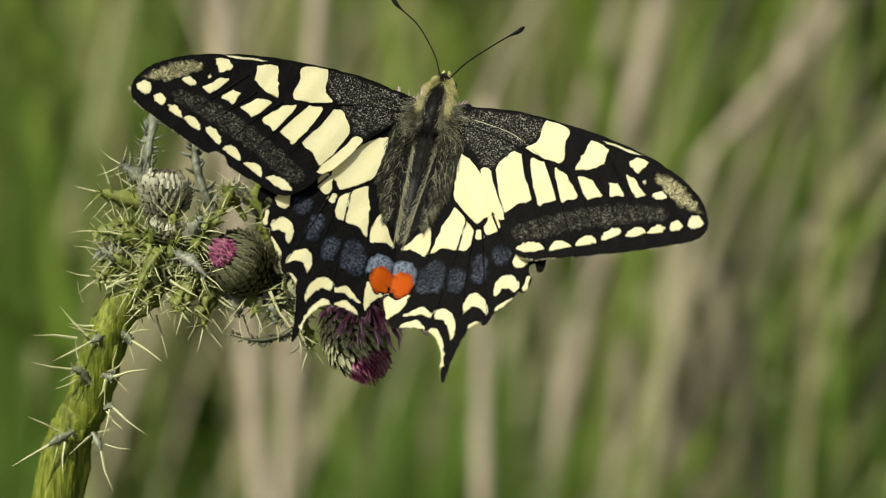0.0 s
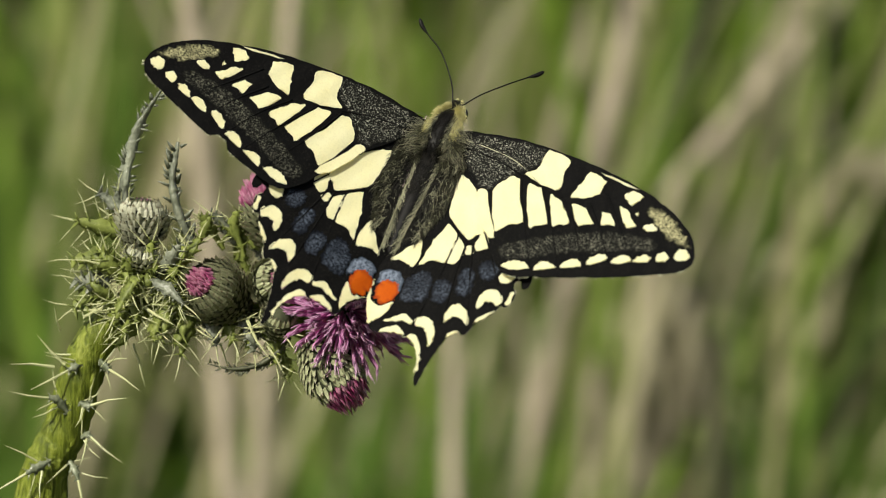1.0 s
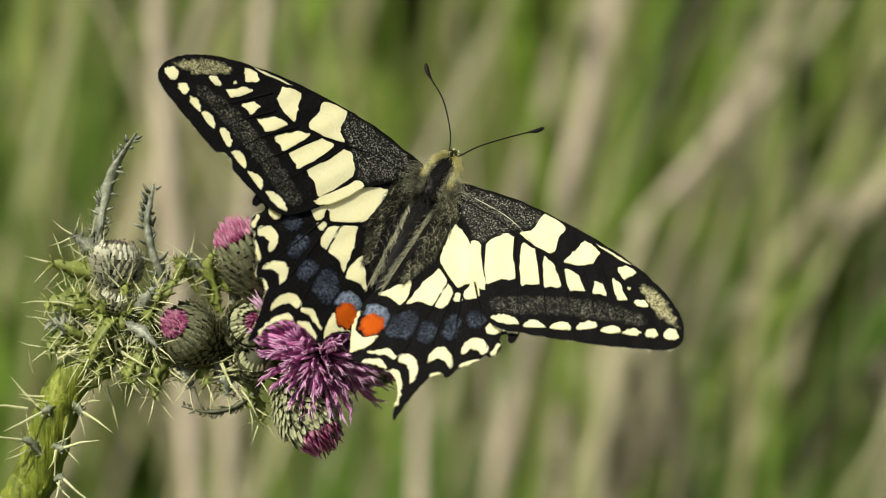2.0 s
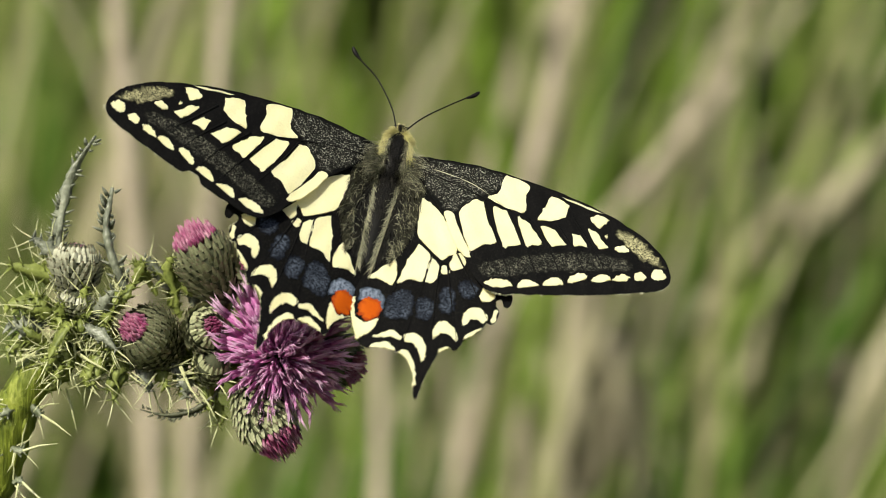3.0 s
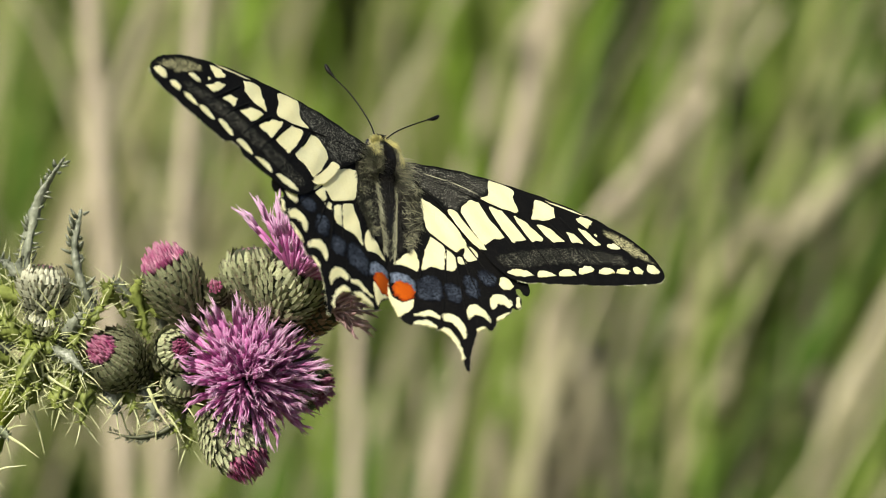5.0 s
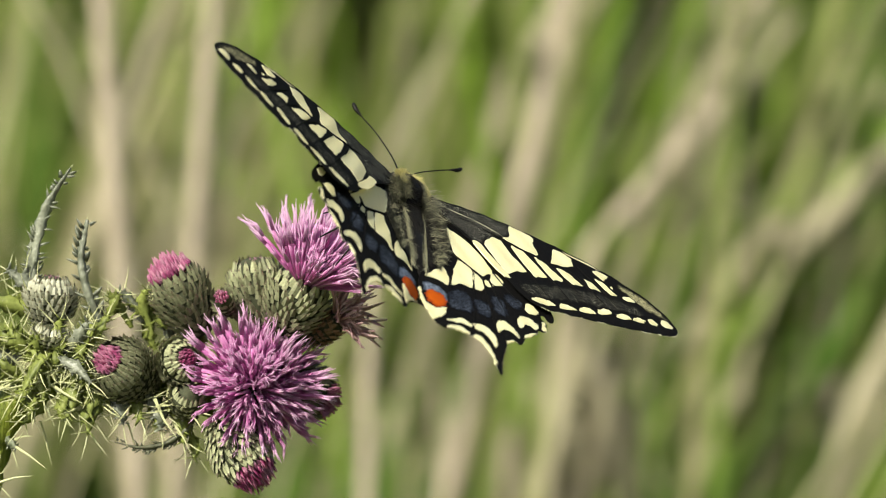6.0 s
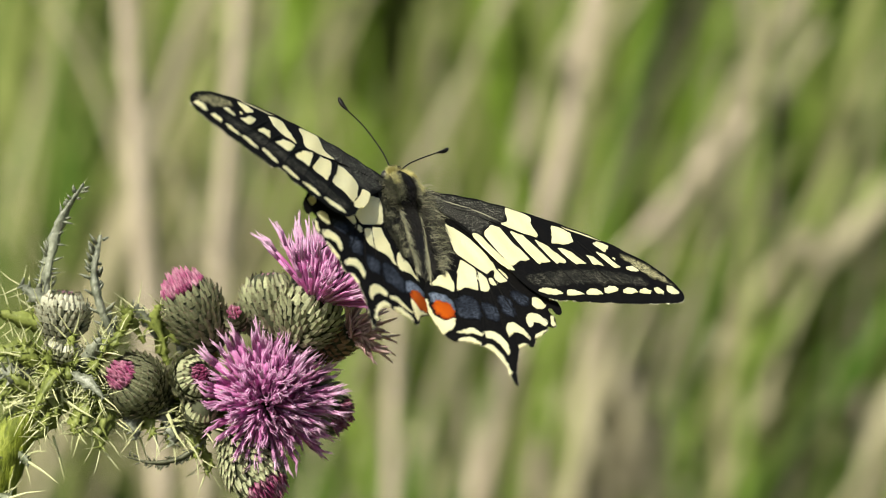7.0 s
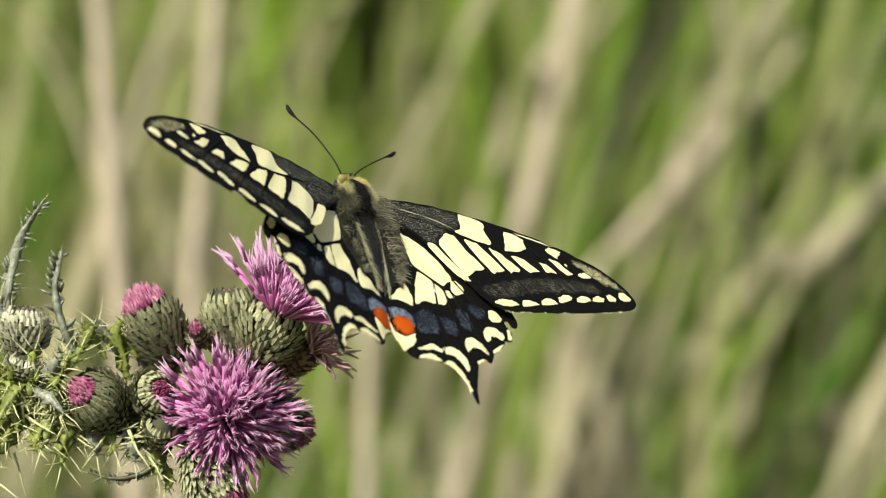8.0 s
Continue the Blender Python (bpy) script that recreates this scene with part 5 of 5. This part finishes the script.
fur(head, "crown_hair", "black hair on top of the head", hair_dark, 24, 420, lambda rng: (rng.gauss(0, 0.26), rng.uniform(5.6, 8.3), rng.uniform(0.35, 0.8)), swept(0.4, 0.3), (0.5, 1.0), 0.04)


def on_abdomen(rng):
    y = -rng.uniform(-1, 14.5)
    a = rng.uniform(0.15, math.pi - 0.15)
    w = 1.8 * (1 - max(0, -y - 6) / 11)
    return math.cos(a) * w, y, -0.5 + math.sin(a) * w


def abdomen_edge(rng):
    y = -rng.uniform(0, 14.8)
    w = 1.8 * (1 - max(0, -y - 6) / 11)
    a = rng.uniform(0.1, 0.6) if rng.random() < 0.5 else math.pi - rng.uniform(0.1, 0.6)
    return math.cos(a) * w, y, -0.5 + math.sin(a) * w


fur(abdomen, "abdomen_fur", "grey hair fringe along the abdomen", hair_grey, 5, 190, abdomen_edge, lambda p: (p.x * 0.45, -1.0, 0.16), (0.9, 1.9), 0.024)
fur(abdomen, "abdomen_down", "short black down on the abdomen", hair_dark, 6, 2400, on_abdomen, lambda p: (p.x * 0.12, -1.0, 0.04), (0.4, 0.9), 0.035, 0.08)


def inner_fold(wing, s):
    """The pale inner edge of a hindwing, rolled up beside the abdomen."""
    verts, faces = [], []
    for i in range(15):
        t = i / 14
        v = -5.0 - 12.2 * t
        u = 0.15 + v * 0.055
        high = 0.05 + 0.20 * math.sin(math.pi * (0.08 + 0.84 * t)) ** 0.7
        for k in range(5):
            a = 1.9 * k / 4
            for thick in (0.0, 0.07):
                verts.append(Vector((s * (u + (high + thick) * (0.55 - 0.55 * math.cos(a)) - 0.1), v, camber(u, v, s) + (high + thick) * math.sin(a))) * MM)
    for i in range(14):
        for k in range(4):
            a, b = i * 10 + 2 * k, i * 10 + 2 * k + 2
            faces += [(a, b, b + 10, a + 10), (a + 1, a + 11, b + 11, b + 1)]
        a = i * 10
        faces += [(a, a + 10, a + 11, a + 1), (a + 8, a + 9, a + 19, a + 18)]
    hang("inner_fold", mesh_of("inner_fold", verts, faces), fold_cream, wing, "pale rolled inner edge of the wing")


for wing, s in ((hindwing_left, -1), (hindwing_right, 1)):
    def root_strip(inner, outer, s=s):
        def place(rng):
            v = -rng.uniform(-1.5, 13.6)
            u = rng.uniform(inner, outer - max(0, -v - 8.5) * 0.42 * (outer > 2))
            return s * u, v, camber(u, v, s) + 0.05
        return place

    def edge(rng, s=s):
        v = -rng.uniform(1.5, 15.5)
        u = 0.15 + v * 0.055 + rng.gauss(0, 0.12)
        return s * u, v, camber(u, v, s) + 0.1
    fur(wing, "wing_hair", "dark olive hair at the root of the wing", hair_olive, 7 + s, 1900, root_strip(1.0, 3.2), lambda p, s=s: (s * 0.16, -1.0, 0.06), (0.7, 1.4), 0.032, 0.14)
    fur(wing, "black_wing_hair", "black hair at the root of the wing", hair_dark, 27 + s, 1700, root_strip(-0.9, 2.2), lambda p, s=s: (s * 0.12, -1.0, 0.02), (0.7, 1.4), 0.05, 0.10)
    # real grey hair, with the sun's glint on it put into the pale tone
    fur(wing, "grey_wing_hair", "grey hair at the root of the wing, paled for sun glints", hair_grey, 17 + s, 190, root_strip(0.4, 3.0), lambda p, s=s: (s * 0.25, -0.7, 0.7), (1.0, 2.4), 0.02, 0.28)
    fur(wing, "edge_hair", "pale hair fringe on the wing's inner edge", hair_grey, 37 + s, 280, edge, lambda p, s=s: (-s * 0.45, -1.0, 0.35), (0.7, 1.6), 0.022, 0.22)
    inner_fold(wing, s)

# legs, folded below the body, feet on the flower
for s in (-1, 1):
    for k, (y0, reach) in enumerate(((4.6, ((s * 3.2, 6.5, -3.5), (s * 4.6, 6.2, -7.5), (s * 5.6, 6.8, -9.5))), (2.4, ((s * 3.6, 2.0, -4.0), (s * 5.4, 1.0, -8.0), (s * 6.6, 0.6, -10))), (0.6, ((s * 3.0, -1.8, -4.2), (s * 4.4, -4.0, -7.6), (s * 5.0, -5.4, -9.6))))):
        line = [Vector((s * 1.0, y0, -1.4)) * MM] + [Vector(q) * MM for q in reach]
        hang("leg", Heap().put(tube(line, [0.24 * MM, 0.2 * MM, 0.14 * MM, 0.09 * MM], 6)).mesh("leg"), chitin, butterfly)


antenna_left, antenna_right = antennae[-1], antennae[1]


def motions():
    walk(butterfly, [
        (0, pose(-0.0155, 0.5219, 0.8718, 52.3, 8.3, -10.5)),
        (0.5, pose(-0.0138, 0.5203, 0.8728, 49.0, 10.5, -15.9)),
        (1, pose(-0.0122, 0.5232, 0.8726, 43.8, 12.1, -17.3)),
        (1.2, pose(-0.0110, 0.5232, 0.8717, 41.0, 18.6, -19.3)),
        (1.5, pose(-0.0100, 0.5233, 0.8714, 40.8, 25.3, -17.3)),
        (1.7, pose(-0.0101, 0.5235, 0.8715, 40.0, 22.1, -17.3)),
        (2.8, pose(-0.0096, 0.5237, 0.8751, 46.4, 27.4, 6.8)),
        (3, pose(-0.0099, 0.5268, 0.8752, 43.0, 16.6, 1.4)),
        (3.1, pose(-0.0094, 0.5259, 0.8758, 35.3, 13.6, 3.5)),
        (3.3, pose(-0.0074, 0.5253, 0.8757, 38.5, 15.2, 12.9)),
        (3.5, pose(-0.0105, 0.5230, 0.8770, 47.8, 11.2, 9.8)),
        (3.6, pose(-0.0098, 0.5221, 0.8758, 47.1, 10.4, 14.9)),
        (3.8, pose(-0.0095, 0.5228, 0.8787, 38.0, 11.3, 18.0)),
        (4, pose(-0.0077, 0.5219, 0.8784, 39.3, 15.2, 25.6)),
        (4.5, pose(-0.0066, 0.5237, 0.8778, 39.0, 16.0, 22.6)),
        (4.7, pose(-0.0072, 0.5268, 0.8781, 35.6, 20.0, 19.2)),
        (5.8, pose(-0.0044, 0.5250, 0.8760, 32.9, 30.1, 21.4)),
        (6, pose(-0.0042, 0.5278, 0.8754, 26.3, 31.1, 21.4)),
        (6.5, pose(-0.0037, 0.5227, 0.8763, 25.8, 36.5, 21.6)),
        (6.8, pose(-0.0053, 0.5246, 0.8768, 25.2, 27.9, 23.4)),
        (7, pose(-0.0062, 0.5260, 0.8777, 28.8, 20.4, 23.1)),
        (7.5, pose(-0.0058, 0.5255, 0.8782, 30.1, 21.0, 25.3)),
        (8, pose(-0.0068, 0.5245, 0.8787, 30.3, 15.6, 24.8)),
    ])
    walk(forewing_left, [
        (0, hinge(-1, 1.10, -3.3, 20.2, -0.2)), (0.5, hinge(-1, 1.10, -0.9, 12.9, -1.3)), (1, hinge(-1, 1.10, -1.7, 23.1, -0.4)), (1.2, hinge(-1, 1.10, -1.6, 20.4, 0.3)),
        (1.5, hinge(-1, 1.10, -0.1, 20.7, 0.5)), (1.7, hinge(-1, 1.10, -1.8, 22.3, -0.1)), (2.8, hinge(-1, 1.10, 2.1, 7.4, 3.2)), (3, hinge(-1, 1.10, -2.1, 10.6, 0.3)),
        (3.1, hinge(-1, 1.10, -3.6, 14.7, 0.9)), (3.3, hinge(-1, 1.10, -2.3, 8.2, 0.7)), (3.5, hinge(-1, 1.10, -2.3, 7.3, -0.1)), (3.6, hinge(-1, 1.10, -2.4, 9.1, 0.7)),
        (3.8, hinge(-1, 1.10, -3.7, 9.0, 0.7)), (4, hinge(-1, 1.10, -2.6, 13.1, 0.6)), (4.5, hinge(-1, 1.10, -4.8, 11.2, 1.0)), (4.7, hinge(-1, 1.10, -0.4, 7.6, -1.0)),
        (5.8, hinge(-1, 1.10, 1.4, 12.3, 0.0)), (6, hinge(-1, 1.10, -1.8, 11.5, -0.3)), (6.5, hinge(-1, 1.10, -0.6, 7.4, 0.7)), (6.8, hinge(-1, 1.10, -2.2, 11.8, 0.8)),
        (7, hinge(-1, 1.10, -3.1, 12.2, 1.5)), (7.5, hinge(-1, 1.10, -2.7, 13.8, 0.7)), (8, hinge(-1, 1.10, -3.1, 14.2, 0.9)),
    ])
    walk(forewing_right, [
        (0, hinge(1, 1.10, 1.4, -3.0, -0.4)), (0.5, hinge(1, 1.10, 0.1, -9.1, -0.1)), (1, hinge(1, 1.10, 1.5, -4.0, -0.2)), (1.2, hinge(1, 1.10, -0.8, -10.6, -1.2)),
        (1.5, hinge(1, 1.10, 0.4, -10.7, 0.5)), (1.7, hinge(1, 1.10, -0.0, -3.4, 0.6)), (2.8, hinge(1, 1.10, -2.2, -20.2, -0.7)), (3, hinge(1, 1.10, -1.3, -7.0, -0.1)),
        (3.1, hinge(1, 1.10, -2.5, -11.9, -1.1)), (3.3, hinge(1, 1.10, -0.1, -8.1, -0.3)), (3.5, hinge(1, 1.10, 1.4, -1.3, 0.4)), (3.6, hinge(1, 1.10, 1.3, -3.7, -0.5)),
        (3.8, hinge(1, 1.10, 0.4, -2.9, -0.1)), (4, hinge(1, 1.10, -0.0, -3.6, 0.8)), (4.5, hinge(1, 1.10, 0.0, -5.3, 0.2)), (4.7, hinge(1, 1.10, -0.3, -10.5, 2.1)),
        (5.8, hinge(1, 1.10, -1.8, -11.0, 3.2)), (6, hinge(1, 1.10, -1.2, -9.6, 0.6)), (6.5, hinge(1, 1.10, -0.9, -12.7, 1.8)), (6.8, hinge(1, 1.10, -0.7, -11.0, 1.1)),
        (7, hinge(1, 1.10, -0.5, -6.0, 1.6)), (7.5, hinge(1, 1.10, -0.7, -4.6, 1.4)), (8, hinge(1, 1.10, 0.4, -1.3, 0.8)),
    ])
    walk(hindwing_left, [
        (0, hinge(-1, 0.85, 0.1, 19.0, 0.8)), (0.5, hinge(-1, 0.85, -0.5, 12.8, 0.0)), (1, hinge(-1, 0.85, -0.1, 21.9, -0.2)), (1.2, hinge(-1, 0.85, 2.0, 18.7, 1.0)),
        (1.5, hinge(-1, 0.85, 0.6, 19.8, -0.3)), (1.7, hinge(-1, 0.85, -0.8, 21.5, -0.4)), (2.8, hinge(-1, 0.85, 2.2, 6.8, -0.9)), (3, hinge(-1, 0.85, 0.2, 8.4, -1.1)),
        (3.1, hinge(-1, 0.85, 2.4, 12.0, 0.1)), (3.3, hinge(-1, 0.85, 2.3, 5.9, -0.5)), (3.5, hinge(-1, 0.85, 2.3, 4.9, -1.2)), (3.6, hinge(-1, 0.85, 2.4, 6.6, -1.1)),
        (3.8, hinge(-1, 0.85, 1.8, 6.2, -1.4)), (4, hinge(-1, 0.85, -0.1, 10.5, -3.1)), (4.5, hinge(-1, 0.85, 0.6, 8.5, -1.5)), (4.7, hinge(-1, 0.85, 0.3, 6.9, 0.0)),
        (5.8, hinge(-1, 0.85, 1.7, 11.4, -1.6)), (6, hinge(-1, 0.85, 1.3, 9.4, -2.7)), (6.5, hinge(-1, 0.85, 2.4, 5.3, -2.0)), (6.8, hinge(-1, 0.85, 1.2, 9.3, -1.0)),
        (7, hinge(-1, 0.85, 0.6, 9.6, -2.3)), (7.5, hinge(-1, 0.85, 1.3, 10.9, -1.8)), (8, hinge(-1, 0.85, 0.7, 11.6, -1.8)),
    ])
    walk(hindwing_right, [
        (0, hinge(1, 0.85, 2.4, -0.4, -1.2)), (0.5, hinge(1, 0.85, 0.3, -7.6, 0.2)), (1, hinge(1, 0.85, 2.4, -1.7, -0.1)), (1.2, hinge(1, 0.85, 1.3, -7.3, -1.1)),
        (1.5, hinge(1, 0.85, 1.3, -8.6, 0.2)), (1.7, hinge(1, 0.85, 0.7, -1.6, 0.4)), (2.8, hinge(1, 0.85, -1.4, -19.7, -1.6)), (3, hinge(1, 0.85, 0.3, -4.9, -0.7)),
        (3.1, hinge(1, 0.85, 1.0, -8.5, -2.1)), (3.3, hinge(1, 0.85, 1.1, -5.7, -2.7)), (3.5, hinge(1, 0.85, 2.0, 0.4, -2.5)), (3.6, hinge(1, 0.85, 1.6, -2.3, -2.8)),
        (3.8, hinge(1, 0.85, 1.3, -1.4, -3.6)), (4, hinge(1, 0.85, 0.7, -3.1, -3.6)), (4.5, hinge(1, 0.85, 0.3, -3.1, -3.7)), (4.7, hinge(1, 0.85, 1.0, -9.7, -1.3)),
        (5.8, hinge(1, 0.85, -0.4, -10.7, -0.9)), (6, hinge(1, 0.85, 0.7, -9.0, -2.0)), (6.5, hinge(1, 0.85, 1.1, -11.7, -1.3)), (6.8, hinge(1, 0.85, 1.2, -8.9, -1.8)),
        (7, hinge(1, 0.85, 1.5, -5.1, -1.7)), (7.5, hinge(1, 0.85, 1.6, -3.2, -1.9)), (8, hinge(1, 0.85, 2.1, 0.6, -2.3)),
    ])
    walk(antenna_left, [
        (0, feeler(-1, -0.1, 0.1, -0.6)), (0.5, feeler(-1, -0.1, 0.4, -2.0)), (1, feeler(-1, 2.4, 3.2, -2.6)), (1.5, feeler(-1, 2.5, 2.9, -1.2)),
        (1.7, feeler(-1, 2.1, 2.8, -2.2)), (3, feeler(-1, -1.3, -0.7, -2.3)), (3.5, feeler(-1, -4.5, -3.5, -5.4)), (4, feeler(-1, -7.0, -5.6, -9.5)),
        (4.5, feeler(-1, -5.4, -2.5, -14.7)), (4.7, feeler(-1, -6.2, -5.0, -7.0)), (6, feeler(-1, -5.5, -3.6, -10.0)), (6.5, feeler(-1, -3.8, -0.8, -13.2)),
        (7, feeler(-1, -3.1, -0.6, -10.9)), (7.5, feeler(-1, -1.9, 1.0, -11.5)), (8, feeler(-1, -1.8, 0.8, -10.3)),
    ])
    walk(antenna_right, [
        (0, feeler(1, -13.2, 12.8, 5.5)), (0.5, feeler(1, -14.2, 13.8, 5.6)), (1, feeler(1, -14.9, 14.6, 4.6)), (1.5, feeler(1, -9.2, 8.6, 4.8)),
        (3, feeler(1, -6.5, 6.2, 2.2)), (3.5, feeler(1, -13.9, 13.6, 0.7)), (4, feeler(1, -2.7, 2.7, -0.1)), (4.5, feeler(1, -3.8, 4.9, -5.9)),
        (4.7, feeler(1, -4.5, 4.3, 1.1)), (6, feeler(1, -2.0, 2.8, -3.7)), (6.5, feeler(1, 0.4, 0.9, -5.2)), (7, feeler(1, -4.5, 4.8, -1.4)),
        (7.5, feeler(1, -6.0, 6.0, -0.1)), (8, feeler(1, -7.0, 7.1, -1.3)),
    ])


motions()
